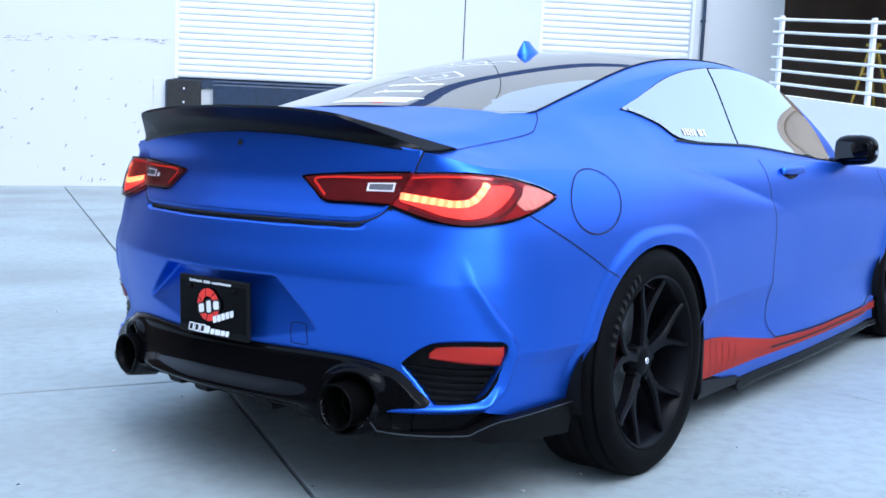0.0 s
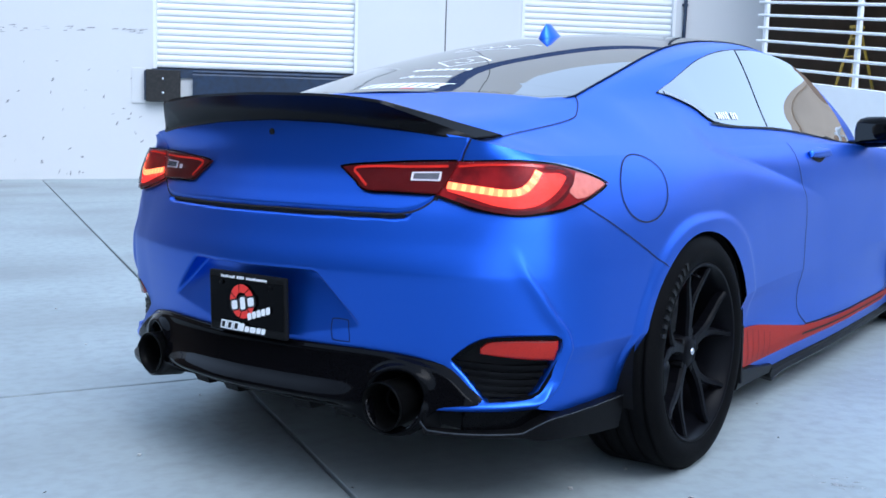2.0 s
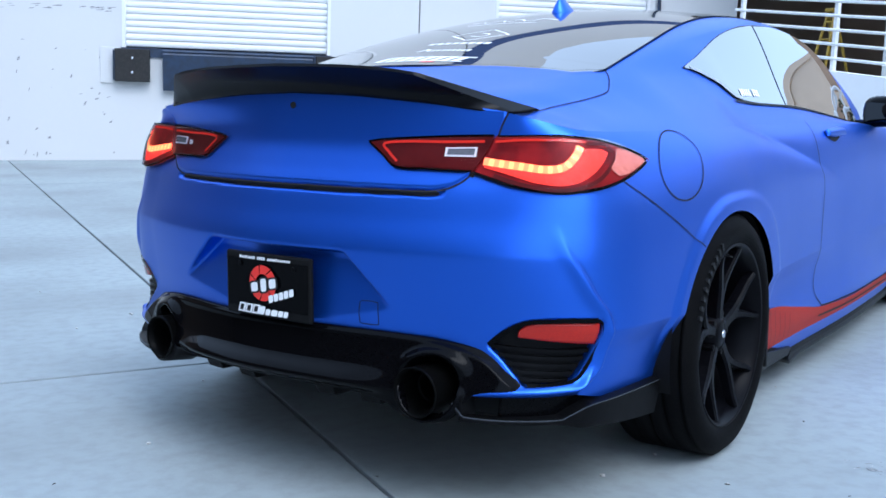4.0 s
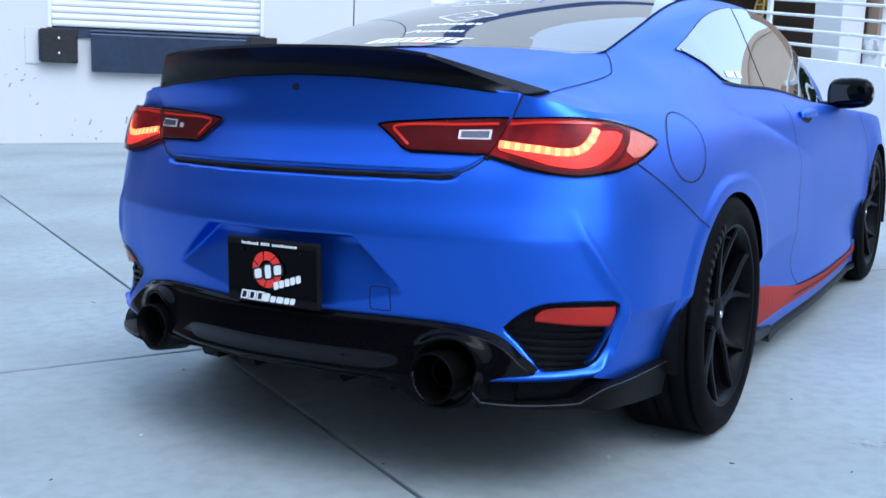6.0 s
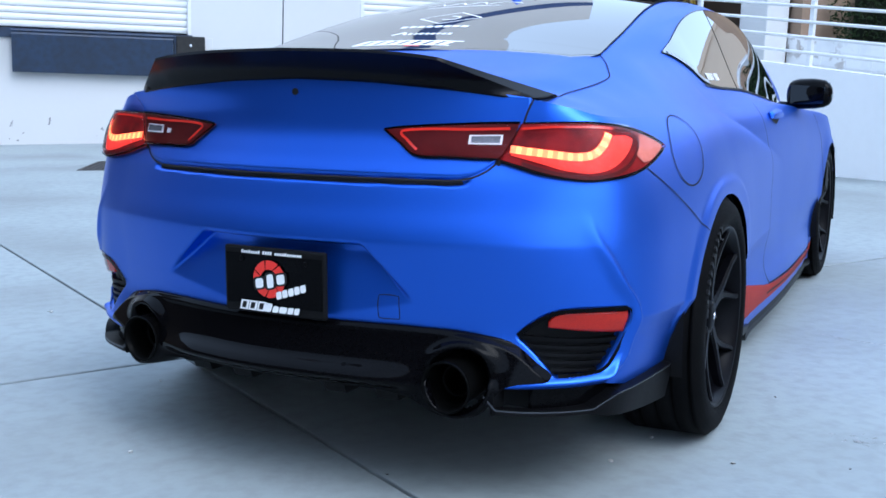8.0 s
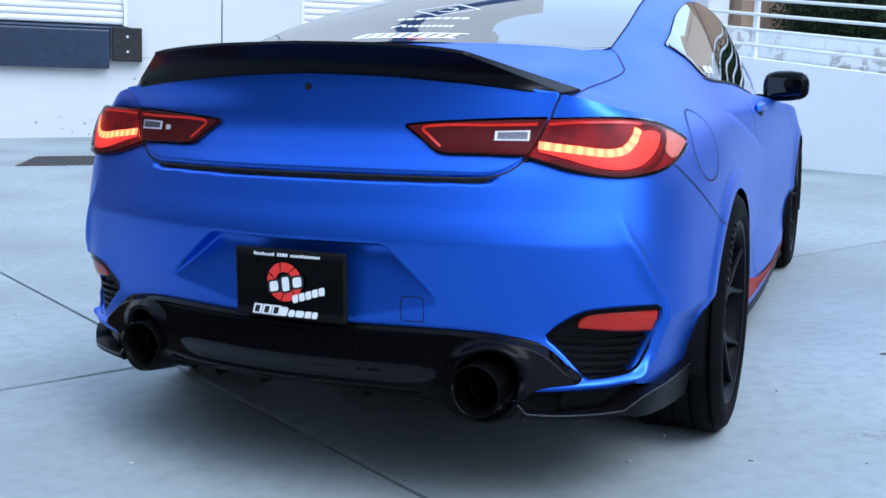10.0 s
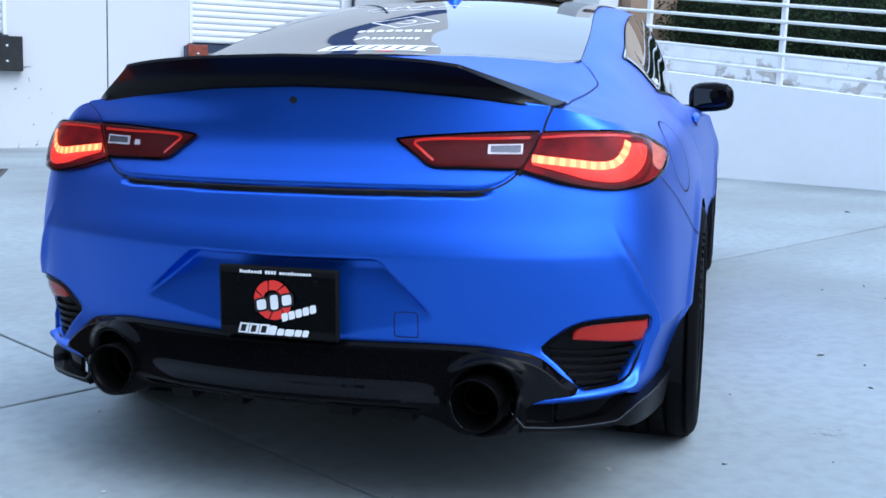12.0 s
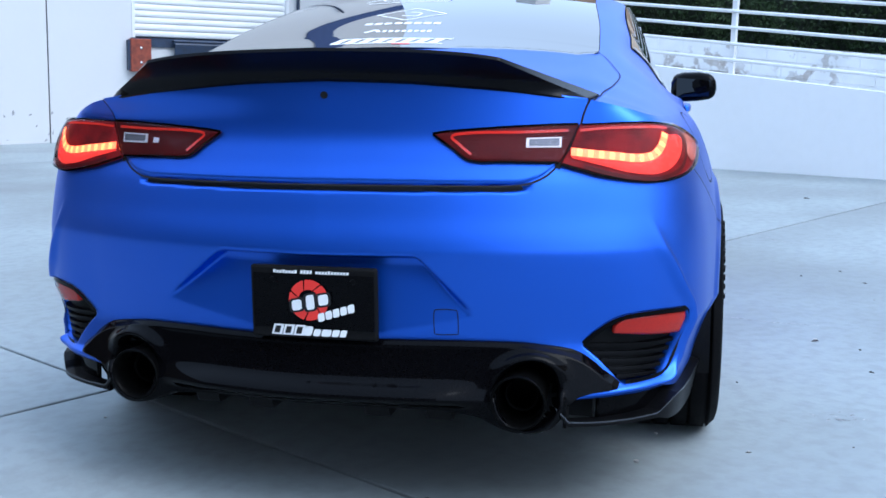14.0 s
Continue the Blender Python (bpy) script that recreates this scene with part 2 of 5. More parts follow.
def blocks(*boxes):
    """Plain boxes (x0, x1, y0, y1, z0, z1) in one mesh."""
    out = []
    for x0, x1, y0, y1, z0, z1 in boxes:
        v = [(x, y, z) for z in (z0, z1) for y in (y0, y1) for x in (x0, x1)]
        out.append((v, [(0, 2, 3, 1), (4, 5, 7, 6), (0, 1, 5, 4), (2, 6, 7, 3), (0, 4, 6, 2), (1, 3, 7, 5)]))
    return weld(*out)


def lathe(profile, n=48, axis="x"):
    """Turns (along, radius) rows round the x axis."""
    a = np.linspace(0, 2 * np.pi, n, endpoint=False)
    p = np.array([[(u, r * math.cos(t), r * math.sin(t)) for t in a] for u, r in profile])
    if axis == "y":
        p = p[..., [1, 0, 2]]
    return grid(p, close=True, flip=axis == "y")


def tube(path, radius, n=8):
    """A round bar along points."""
    path = np.asarray(path, float)
    d = np.gradient(path, axis=0)
    d /= np.linalg.norm(d, axis=1, keepdims=True)
    ref = np.array([0, 0, 1.0]) if abs(d[0][2]) < 0.9 else np.array([1.0, 0, 0])
    u = np.cross(d, ref)
    u /= np.linalg.norm(u, axis=1, keepdims=True)
    v = np.cross(d, u)
    a = np.linspace(0, 2 * np.pi, n, endpoint=False)
    return grid(path[:, None] + radius * (np.cos(a)[None, :, None] * u[:, None] + np.sin(a)[None, :, None] * v[:, None]), close=True)


# ---- car skin: smooth curves and the two surfaces of the bodywork ----
def curve(knots, t):
    """Shape-keeping cubic through rows (t, values...) at the times t."""
    k = np.asarray(knots, float)
    x, y = k[:, 0], k[:, 1:]
    t = np.clip(np.atleast_1d(np.asarray(t, float)), x[0], x[-1])
    h, d = np.diff(x)[:, None], np.diff(y, axis=0) / np.diff(x)[:, None]
    m = np.zeros_like(y)
    m[0], m[-1] = d[0], d[-1]
    if len(x) > 2:
        a, b = d[:-1], d[1:]
        w1, w2 = 2 * h[1:] + h[:-1], h[1:] + 2 * h[:-1]
        ok = a * b > 0
        m[1:-1] = np.where(ok, (w1 + w2) / (w1 / np.where(ok, a, 1) + w2 / np.where(ok, b, 1)), 0)
    i = np.clip(np.searchsorted(x, t, side="right") - 1, 0, len(x) - 2)
    hh = h[i]
    q = ((t - x[i])[:, None]) / hh
    return (2 * q**3 - 3 * q**2 + 1) * y[i] + (q**3 - 2 * q**2 + q) * hh * m[i] + (3 * q**2 - 2 * q**3) * y[i + 1] + (q**3 - q**2) * hh * m[i + 1]


def spline(points, n):
    """n points along a Catmull-Rom curve through rows of coordinates, at even lengths."""
    p = np.asarray(points, float)
    p = np.vstack([2 * p[0] - p[1], p, 2 * p[-1] - p[-2]])
    q = np.linspace(0, 1, 24, endpoint=False)[:, None]
    out = [0.5 * (2 * b + (c - a) * q + (2 * a - 5 * b + 4 * c - d) * q**2 + (3 * b - a - 3 * c + d) * q**3) for a, b, c, d in zip(p, p[1:], p[2:], p[3:])]
    out = np.vstack(out + [p[-2:-1]])
    s = np.r_[0, np.cumsum(np.linalg.norm(np.diff(out, axis=0), axis=1))]
    u = np.linspace(0, s[-1], n)
    return np.stack([np.interp(u, s, c) for c in out.T], 1)


def sleek(knots, t):
    """A natural cubic spline through rows (t, values...)."""
    k = np.asarray(knots, float)
    x, y = k[:, 0], k[:, 1:]
    n, h = len(x), np.diff(x)
    a = np.eye(n)
    r = np.zeros_like(y)
    for i in range(1, n - 1):
        a[i, i - 1 : i + 2] = h[i - 1], 2 * (h[i - 1] + h[i]), h[i]
        r[i] = 6 * ((y[i + 1] - y[i]) / h[i] - (y[i] - y[i - 1]) / h[i - 1])
    m = np.linalg.solve(a, r)
    t = np.clip(np.atleast_1d(np.asarray(t, float)), x[0], x[-1])
    i = np.clip(np.searchsorted(x, t, side="right") - 1, 0, n - 2)
    u, v, g = (t - x[i])[:, None], (x[i + 1] - t)[:, None], h[i][:, None]
    return (m[i] * v**3 + m[i + 1] * u**3) / (6 * g) + (y[i] / g - m[i] * g / 6) * v + (y[i + 1] / g - m[i + 1] * g / 6) * u


def soft(x, a, b):
    q = np.clip((x - a) / (b - a), 0, 1)
    return q * q * (3 - 2 * q)


AXLE_R, AXLE_F, HUB_Z = 0.878, 3.71, 0.345
# plan of the right half at bumper height, from the tail's middle round to the nose
PLAN = [(0, -0.03), (0.15, -0.026), (0.3, -0.012), (0.45, 0.016), (0.6, 0.058), (0.7, 0.1), (0.775, 0.15), (0.83, 0.212), (0.866, 0.3), (0.888, 0.42), (0.908, 0.6),
        (0.92, 0.85), (0.912, 1.15), (0.885, 1.5), (0.868, 2.0), (0.868, 2.6), (0.885, 3.2), (0.9, 3.7), (0.875, 4.05), (0.8, 4.3), (0.6, 4.47), (0.3, 4.55), (0, 4.57)]
PLAN_XY = spline(PLAN, 1201)
PLAN_S = np.r_[0, np.cumsum(np.linalg.norm(np.diff(PLAN_XY, axis=0), axis=1))]
GIRTH = PLAN_S[-1]
# how the tail and the flank move with height
TAIL_Y = [(0.2, -0.03), (0.3, -0.018), (0.43, 0.020), (0.5, 0.012), (0.58, 0.000), (0.638, -0.006), (0.652, -0.003), (0.72, 0.020), (0.785, 0.042), (0.84, 0.066), (0.9, 0.088), (0.96, 0.098), (1.02, 0.108)]
FLANK_X = [(0.2, -0.07), (0.3, -0.05), (0.41, -0.022), (0.452, -0.002), (0.465, 0.004), (0.62, 0.0), (0.74, -0.018), (0.83, -0.045), (0.88, -0.068), (0.92, -0.1), (0.96, -0.15)]
DOOR_X = [(0.2, -0.02), (0.3, 0.0), (0.42, 0.004), (0.58, 0.0), (0.72, 0.002), (0.82, -0.012), (0.88, -0.03), (0.92, -0.055), (0.96, -0.1)]
TOP_Z = [(0, 1.022), (0.2, 1.016), (0.3, 1.008), (0.45, 0.994), (0.55, 0.981), (0.62, 0.973), (0.75, 0.955), (0.9, 0.935), (1.1, 0.928), (1.4, 0.926), (2.0, 0.928), (2.6, 0.925), (3.3, 0.91), (3.9, 0.875), (4.6, 0.83), (5.2, 0.76), (5.88, 0.70)]


def shell(s, z):
    """The bodywork's side and tail: s metres round from the tail's middle, z the height."""
    s, z = np.broadcast_arrays(np.asarray(s, float), np.asarray(z, float))
    hand, s = np.where(s < 0, -1.0, 1.0), np.abs(s)
    x, y = np.interp(s, PLAN_S, PLAN_XY[:, 0]), np.interp(s, PLAN_S, PLAN_XY[:, 1])
    side = np.clip((s - 0.55) / 0.5, 0, 1)
    side = side * side * (3 - 2 * side)
    nose = np.clip((y - 3.9) / 0.6, 0, 1)
    tail = curve(TAIL_Y, z.ravel()).reshape(z.shape)
    flank = curve(FLANK_X, z.ravel()).reshape(z.shape)
    door = curve(DOOR_X, z.ravel()).reshape(z.shape)
    mid = np.exp(-(((y - 2.45) / 0.85) ** 2))
    dx = flank * (1 - mid) + door * mid
    r2 = np.hypot(y - AXLE_F, z - HUB_Z)
    flare = np.hypot((y - AXLE_R - 0.005) / np.where(y < AXLE_R, 0.374, 0.392), (z - HUB_Z) / 0.354)
    flare = flare - 1.115 - 0.17 * soft(y, AXLE_R, AXLE_R + 0.4)
    lip = 0.009 * (1 - soft(flare, -0.05, 0.04)) * soft(z, 0.3, 0.45) + 0.012 * np.exp(-(((r2 - 0.355) / 0.05) ** 2))
    # the crease from the quarter window to below the door handle, the haunch swelling under it
    line = z - (0.957 - 0.15 * (s - 1.73) - 0.05 * (s - 1.73) ** 2)
    run = soft(s, 1.75, 2.15) * (1 - soft(s, 2.3, 3.0))
    haunch = np.where(line > 0, -0.010 * np.exp(-line / 0.05), -0.010 + 0.026 * (1 - np.exp(line / 0.025)) * np.exp(-((line / 0.3) ** 2)) + 0.010 * soft(-line, 0.1, 0.35))
    lip = lip + haunch * run
    rocker = 0.035 * np.exp(-(((z - 0.21) / 0.09) ** 2)) * np.clip((y - 1.1) / 0.2, 0, 1) * np.clip((3.45 - y) / 0.3, 0, 1)
    roll = 0.03 * (np.clip(z - 0.915, 0, 0.06) / 0.05) ** 2 * (1 - np.cos(np.pi * np.clip((s - 0.65) / 0.22, 0, 1))) / 2 * np.clip((1.3 - s) / 0.3, 0, 1)
    return np.stack([hand * (x + (dx + lip + rocker) * side * (1 - 0.6 * nose) * np.clip(x / 0.3, 0, 1)), y + roll + tail * (1 - side) - 0.25 * np.clip(z - 0.55, 0, 1) * nose, z], -1)


def top_z(s):
    return curve(TOP_Z, np.ravel(s))[:, 0].reshape(np.shape(s))


# long curves of the upper body: y, x, z
BELT = [(0.11, 0.1, 1.02), (0.2, 0.42, 1.0), (0.3, 0.6, 0.985), (0.45, 0.64, 1.0), (0.62, 0.648, 1.028), (0.85, 0.655, 1.065), (1.1, 0.672, 1.075), (1.37, 0.735, 1.003), (1.95, 0.742, 0.985), (2.6, 0.745, 0.935), (3.15, 0.735, 0.885), (3.6, 0.66, 0.85), (4.2, 0.56, 0.77), (4.48, 0.3, 0.71)]
RAIL = [(0.11, 0.08, 1.022), (0.2, 0.36, 1.012), (0.3, 0.5, 1.015), (0.45, 0.56, 1.035), (0.72, 0.585, 1.085), (1.1, 0.60, 1.165), (1.5, 0.605, 1.235), (1.82, 0.605, 1.268), (2.2, 0.61, 1.27), (2.6, 0.635, 1.205), (2.9, 0.665, 1.09), (3.15, 0.70, 0.95), (3.6, 0.5, 0.9), (4.2, 0.42, 0.8), (4.48, 0.22, 0.72)]
EDGE = [(0.11, 0.05, 1.023), (0.2, 0.25, 1.02), (0.3, 0.36, 1.03), (0.45, 0.48, 1.05), (0.72, 0.535, 1.104), (1.1, 0.5, 1.195), (1.4, 0.455, 1.262), (1.58, 0.43, 1.292), (1.9, 0.40, 1.32), (2.25, 0.42, 1.315), (2.6, 0.48, 1.25), (2.95, 0.55, 1.11), (3.2, 0.45, 0.98), (3.6, 0.3, 0.93), (4.2, 0.22, 0.82), (4.48, 0.12, 0.725)]
SPINE = [(0.11, 0, 1.024), (0.2, 0, 1.033), (0.3, 0, 1.042), (0.45, 0, 1.072), (0.72, 0, 1.135), (1.0, 0, 1.205), (1.3, 0, 1.273), (1.55, 0, 1.319), (1.9, 0, 1.346), (2.25, 0, 1.335), (2.6, 0, 1.285), (2.95, 0, 1.14), (3.2, 0, 0.99), (3.6, 0, 0.935), (4.2, 0, 0.83), (4.48, 0, 0.73)]
SHOULDER_S = np.linspace(0.0, GIRTH, 900)
SHOULDER = shell(SHOULDER_S, top_z(SHOULDER_S))
FLANK = SHOULDER - shell(SHOULDER_S, top_z(SHOULDER_S) - 0.03)


def upper(y, f):
    """The upper body: f 0 at the shoulder, 1 at the belt, 2 at the roof rail, 3 at the glass edge, 4 on the middle line."""
    y, f = np.broadcast_arrays(np.asarray(y, float), np.asarray(f, float))
    shape, y, f = y.shape, y.ravel(), f.ravel()
    rows = [np.stack([np.interp(y, SHOULDER[:, 1], SHOULDER[:, 0]), np.interp(y, SHOULDER[:, 1], SHOULDER[:, 2])], 1)] + [curve(BELT, y)] + [sleek(c, y) for c in (RAIL, EDGE, SPINE)]
    k = np.stack(rows)
    run = np.stack([np.interp(y, SHOULDER[:, 1], FLANK[:, 0]), np.interp(y, SHOULDER[:, 1], FLANK[:, 2])], 1)
    chord = k[1] - k[0]
    flat_end = (1 - soft(y, 0.18, 0.4))[:, None]
    run = run / np.linalg.norm(run, axis=1, keepdims=True) * (1 - flat_end) + chord / np.maximum(np.linalg.norm(chord, axis=1, keepdims=True), 1e-6) * flat_end
    k = np.concatenate([(k[0] - run)[None], k, (k[3:4] * (-1, 1))])
    i = np.clip(f.astype(int), 0, 3)
    q = (f - i)[:, None]
    n = np.arange(len(y))
    a, b, c, d = (k[i + j, n] for j in range(4))
    span = np.linalg.norm(c - b, axis=1, keepdims=True)
    a = b - (b - a) / np.maximum(np.linalg.norm(b - a, axis=1, keepdims=True), 1e-6) * span
    d = c + (d - c) / np.maximum(np.linalg.norm(d - c, axis=1, keepdims=True), 1e-6) * span
    xz = 0.5 * (2 * b + (c - a) * q + (2 * a - 5 * b + 4 * c - d) * q**2 + (3 * b - a - 3 * c + d) * q**3)
    # the side glass is nearly straight from belt to roof rail
    taut = (0.75 * (i == 1) * soft(y, 1.12, 1.4) * (1 - soft(y, 2.9, 3.2)))[:, None]
    xz = xz * (1 - taut) + (b + (c - b) * q) * taut
    return np.stack([xz[:, 0], y, xz[:, 1]], -1).reshape(*shape, 3)


# the glass and roof skin: one even crown between its two edges
GLASS_EDGE = [(0.57, 3.6), (0.585, 3.2), (0.61, 2.95), (0.65, 2.55), (0.69, 2.2), (0.715, 2.09), (0.76, 2.18), (0.9, 2.36), (1.2, 2.53), (1.5, 2.58), (1.75, 2.56), (2.0, 2.5), (2.3, 2.5), (2.42, 2.55)]


def crown(x, y):
    """The rear window and roof by x across and y along."""
    x, y = np.broadcast_arrays(np.asarray(x, float), np.asarray(y, float))
    ye = np.maximum(y, 0.74)
    edge = upper(ye, curve(GLASS_EDGE, ye.ravel())[:, 0].reshape(y.shape))
    bend = (upper(ye, np.full(y.shape, 4.0))[..., 2] - edge[..., 2]) / edge[..., 0] ** 2
    return np.stack([x, y, upper(y, np.full(y.shape, 4.0))[..., 2] - bend * x**2], -1)


def glazing(y, q):
    """The same skin with q from 0 at its edge to 1 on the middle line."""
    y, q = np.broadcast_arrays(np.asarray(y, float), np.asarray(q, float))
    edge = upper(y, curve(GLASS_EDGE, y.ravel())[:, 0].reshape(y.shape))
    return crown(edge[..., 0] * (1 - q), y)


# ---- laying things onto the bodywork ----
def normal(skin, a, b):
    e = 2e-3
    n = np.cross(skin(a + e, b) - skin(a - e, b), skin(a, b + e) - skin(a, b - e))
    return n / np.maximum(np.linalg.norm(n, axis=-1, keepdims=True), 1e-9)


def lay(skin, a, b, off):
    """Points of a skin, raised by off along its outward normal."""
    a, b = np.broadcast_arrays(np.asarray(a, float), np.asarray(b, float))
    return skin(a, b) + normal(skin, a, b) * np.asarray(off, float)[..., None]


def mirror(data):
    v, f = data
    return np.asarray(v, float) * (-1, 1, 1), [tuple(q)[::-1] for q in f]


def patch(skin, low, high, off=0.003, nu=40, nv=10, depth=0.012, across=0, bulge=0.0, middle=False, straight=False):
    """A plate on a skin between two curves of (a, b) rows, with its edge turned down by depth. across: curves run along a (0) or b (1)."""
    low, high = np.asarray(low, float), np.asarray(high, float)
    a0, a1 = low[0, across], low[-1, across]
    t = np.linspace(a0, a1, nu)
    other = 1 - across
    lo = np.interp(t, low[:, across], low[:, other]) if straight or len(low) < 3 else curve(np.c_[low[:, across], low[:, other]], t)[:, 0]
    hi = np.interp(t, high[:, across], high[:, other]) if straight or len(high) < 3 else curve(np.c_[high[:, across], high[:, other]], t)[:, 0]
    q = np.linspace(0, 1, nv)
    o = lo[:, None] + (hi - lo)[:, None] * q[None]
    tt = np.broadcast_to(t[:, None], o.shape)
    a, b = (tt, o) if across == 0 else (o, tt)
    round_off = bulge * np.sin(np.pi * q)[None] * np.sin(np.pi * np.linspace(0, 1, nu))[:, None] ** 0.5
    p = lay(skin, a, b, off + round_off)
    if depth:
        d = lay(skin, a, b, off - depth + 0 * round_off)
        p = np.concatenate([d[:, :1], p, d[:, -1:]], 1)
        ends = np.concatenate([d[:1, :1], d[:1], d[:1, -1:]], 1), np.concatenate([d[-1:, :1], d[-1:], d[-1:, -1:]], 1)
        p = np.concatenate([p, ends[1]] if middle else [ends[0], p, ends[1]], 0)
    return grid(p, flip=across == 1)


def ribbon(skin, path, width=0.004, off=0.0015, n=60):
    """A thin band on a skin along (a, b) rows."""
    p = spline(path, n)
    at = lay(skin, p[:, 0], p[:, 1], off)
    nn = normal(skin, p[:, 0], p[:, 1])
    d = np.gradient(at, axis=0)
    w = np.cross(d, nn)
    w /= np.maximum(np.linalg.norm(w, axis=1, keepdims=True), 1e-9)
    return grid(np.stack([at - w * width / 2, at + w * width / 2], 1))


RIDGE = [(0.32, 0.86), (0.345, 0.895), (0.38, 0.915), (0.44, 0.916), (0.49, 0.908), (0.55, 0.868), (0.6, 0.84), (0.65, 0.808), (0.72, 0.77)]
VENT_LOW = [(0.61, 0.421), (0.65, 0.392), (0.686, 0.362), (0.724, 0.334), (0.8, 0.336), (0.845, 0.340), (0.862, 0.36), (0.872, 0.385), (0.89, 0.47)]
VENT_HIGH = [(0.61, 0.426), (0.635, 0.448), (0.678, 0.475), (0.722, 0.487), (0.8, 0.491), (0.86, 0.49), (0.89, 0.487)]
VENT_END = [(0.33, 0.84), (0.345, 0.85), (0.36, 0.862), (0.385, 0.873), (0.43, 0.884), (0.487, 0.89), (0.5, 0.891)]
LIP = [(0.55, 0.311), (0.70, 0.318), (0.80, 0.321), (0.855, 0.327), (0.88, 0.345), (0.9, 0.38)]


FAR_LAG = 0.045


def pressed(s, z, far=False):
    """The shell with the number-plate recess, the bumper's blade and lips pressed into it; far: the left half, whose vent sits further round."""
    p = shell(s, z)
    n = normal(shell, s, z)
    half = 0.236 + (0.628 - z) * (1.25 if far else 0.95)
    inside = soft(half - s, -0.006, 0.012) * soft(0.629 - z, -0.004, 0.010)
    sill = np.interp(s, [0, 0.15, 0.38], [0.43, 0.452, 0.498])
    d = -0.046 * inside * np.clip((z - sill) / (0.60 - sill), 0, 1)
    r = curve(RIDGE, z.ravel()).reshape(z.shape)
    amp = 0.014 * soft(0.73 - z, 0, 0.2) * soft(z - 0.30, 0, 0.04)
    d = d + amp * np.where(s < r, np.exp(-(((s - r) / 0.024) ** 2)), np.exp(-(((s - r) / 0.007) ** 2)))
    s = s - FAR_LAG * far
    lo = curve(VENT_LOW[:6], s.ravel()).reshape(z.shape)
    end = curve(VENT_END, z.ravel()).reshape(z.shape)
    hi = curve(VENT_HIGH, s.ravel()).reshape(z.shape)
    vent = soft(s, 0.608, 0.62) * soft(end - s, -0.003, 0.008) * soft(z - lo, -0.004, 0.008) * soft(hi - z, -0.004, 0.008)
    d = d - 0.034 * vent
    s = s + FAR_LAG * far
    rise = curve(LIP, s.ravel()).reshape(z.shape)
    d = d + 0.014 * np.exp(-(((z - rise) / 0.011) ** 2)) * soft(s, 0.54, 0.6) * soft(0.9 - s, 0, 0.03)
    ledge = np.exp(-(((z - 0.783) / 0.007) ** 4)) * soft(0.49 - s, 0, 0.05)
    d = d - 0.022 * ledge
    return p + n * d[..., None]


ARCH_A, ARCH_B = 0.392, 0.354


def shell_half(far=False):
    """Half of the lower bodywork, its wheel arches cut out."""
    s = np.r_[np.arange(0, 1.24, 0.004), np.arange(1.24, 4.9, 0.018), np.linspace(4.9, GIRTH, 24)]
    v = np.linspace(0, 1, 150)
    z0 = np.interp(s, [0, 0.575, 0.585, 0.86, 0.9, 1.0, 1.2, 2.1, 2.4, 4.3, GIRTH], [0.412, 0.412, 0.306, 0.309, 0.30, 0.28, 0.24, 0.2, 0.135, 0.135, 0.205])
    low, high = np.clip(v / 0.35, 0, 1), np.clip((v - 0.35) / 0.65, 0, 1)
    z = z0[:, None] + (0.45 - z0)[:, None] * low[None] + (top_z(s) - 0.45)[:, None] * high[None]
    ss = np.broadcast_to(s[:, None], z.shape)
    y = shell(ss, z)[..., 1]
    outer = np.ones(z.shape, bool)
    reach = np.ones(z.shape, bool)
    for axle in (AXLE_R + 0.005, AXLE_F):
        reach_a = np.where(y < axle, ARCH_A - 0.018, ARCH_A)
        q = np.hypot((y - axle) / reach_a, (z - HUB_Z) / ARCH_B)
        outer &= q >= 1
        reach &= q > 0.86
        k = np.where((q < 1) & (q > 0.86), 1 / np.maximum(q, 1e-3), 1)
        z = HUB_Z + (z - HUB_Z) * k
        ss = ss + (y - axle) * (k - 1)
        y = axle + (y - axle) * k
    p = pressed(ss, z, far)
    verts, faces = grid(p)
    keep = outer.ravel()[faces].any(1) & reach.ravel()[faces].all(1)
    return verts, [tuple(f) for f in faces[keep]]


def upper_half():
    y = np.r_[np.linspace(0.085, 0.3, 26), np.linspace(0.31, 0.5, 14), np.linspace(0.503, 0.8, 90), np.linspace(0.815, 3.4, 170), np.linspace(3.42, 4.46, 30)]
    f = np.linspace(0, 4, 129)
    verts, faces = grid(upper(y[:, None], f[None]), flip=True)
    yy, ff = (np.broadcast_to(a, (len(y), len(f))).ravel() for a in (y[:, None], f[None]))
    glazed = (yy > 0.575) & (yy < 2.41) & (ff > curve(GLASS_EDGE, yy)[:, 0] + 0.03)
    return verts, [tuple(q) for q in faces if not glazed[q].all()]


def both(data, other=None):
    """A half and its mirror image (or that of another half of the same make), joined along the middle."""
    v, f = weld(data, mirror(other or data))
    v = np.asarray(v)
    n = len(v) // 2
    to = np.arange(len(v))
    mid = np.abs(v[:n, 0]) < 2e-4
    to[n:][mid] = np.arange(n)[mid]
    v[:n, 0][mid] = 0
    return v, [tuple(dict.fromkeys(int(to[i]) for i in q)) for q in f]


def joined(data):
    """A ribbon that starts on the middle line, and its mirror image, as one strip."""
    v, f = data
    n = len(v)
    w = np.asarray(v, float) * (-1, 1, 1)
    return np.vstack([v, w]), [tuple(q) for q in f] + [tuple(i + n for i in q)[::-1] for q in f] + [(0, 1, n + 1, n)]


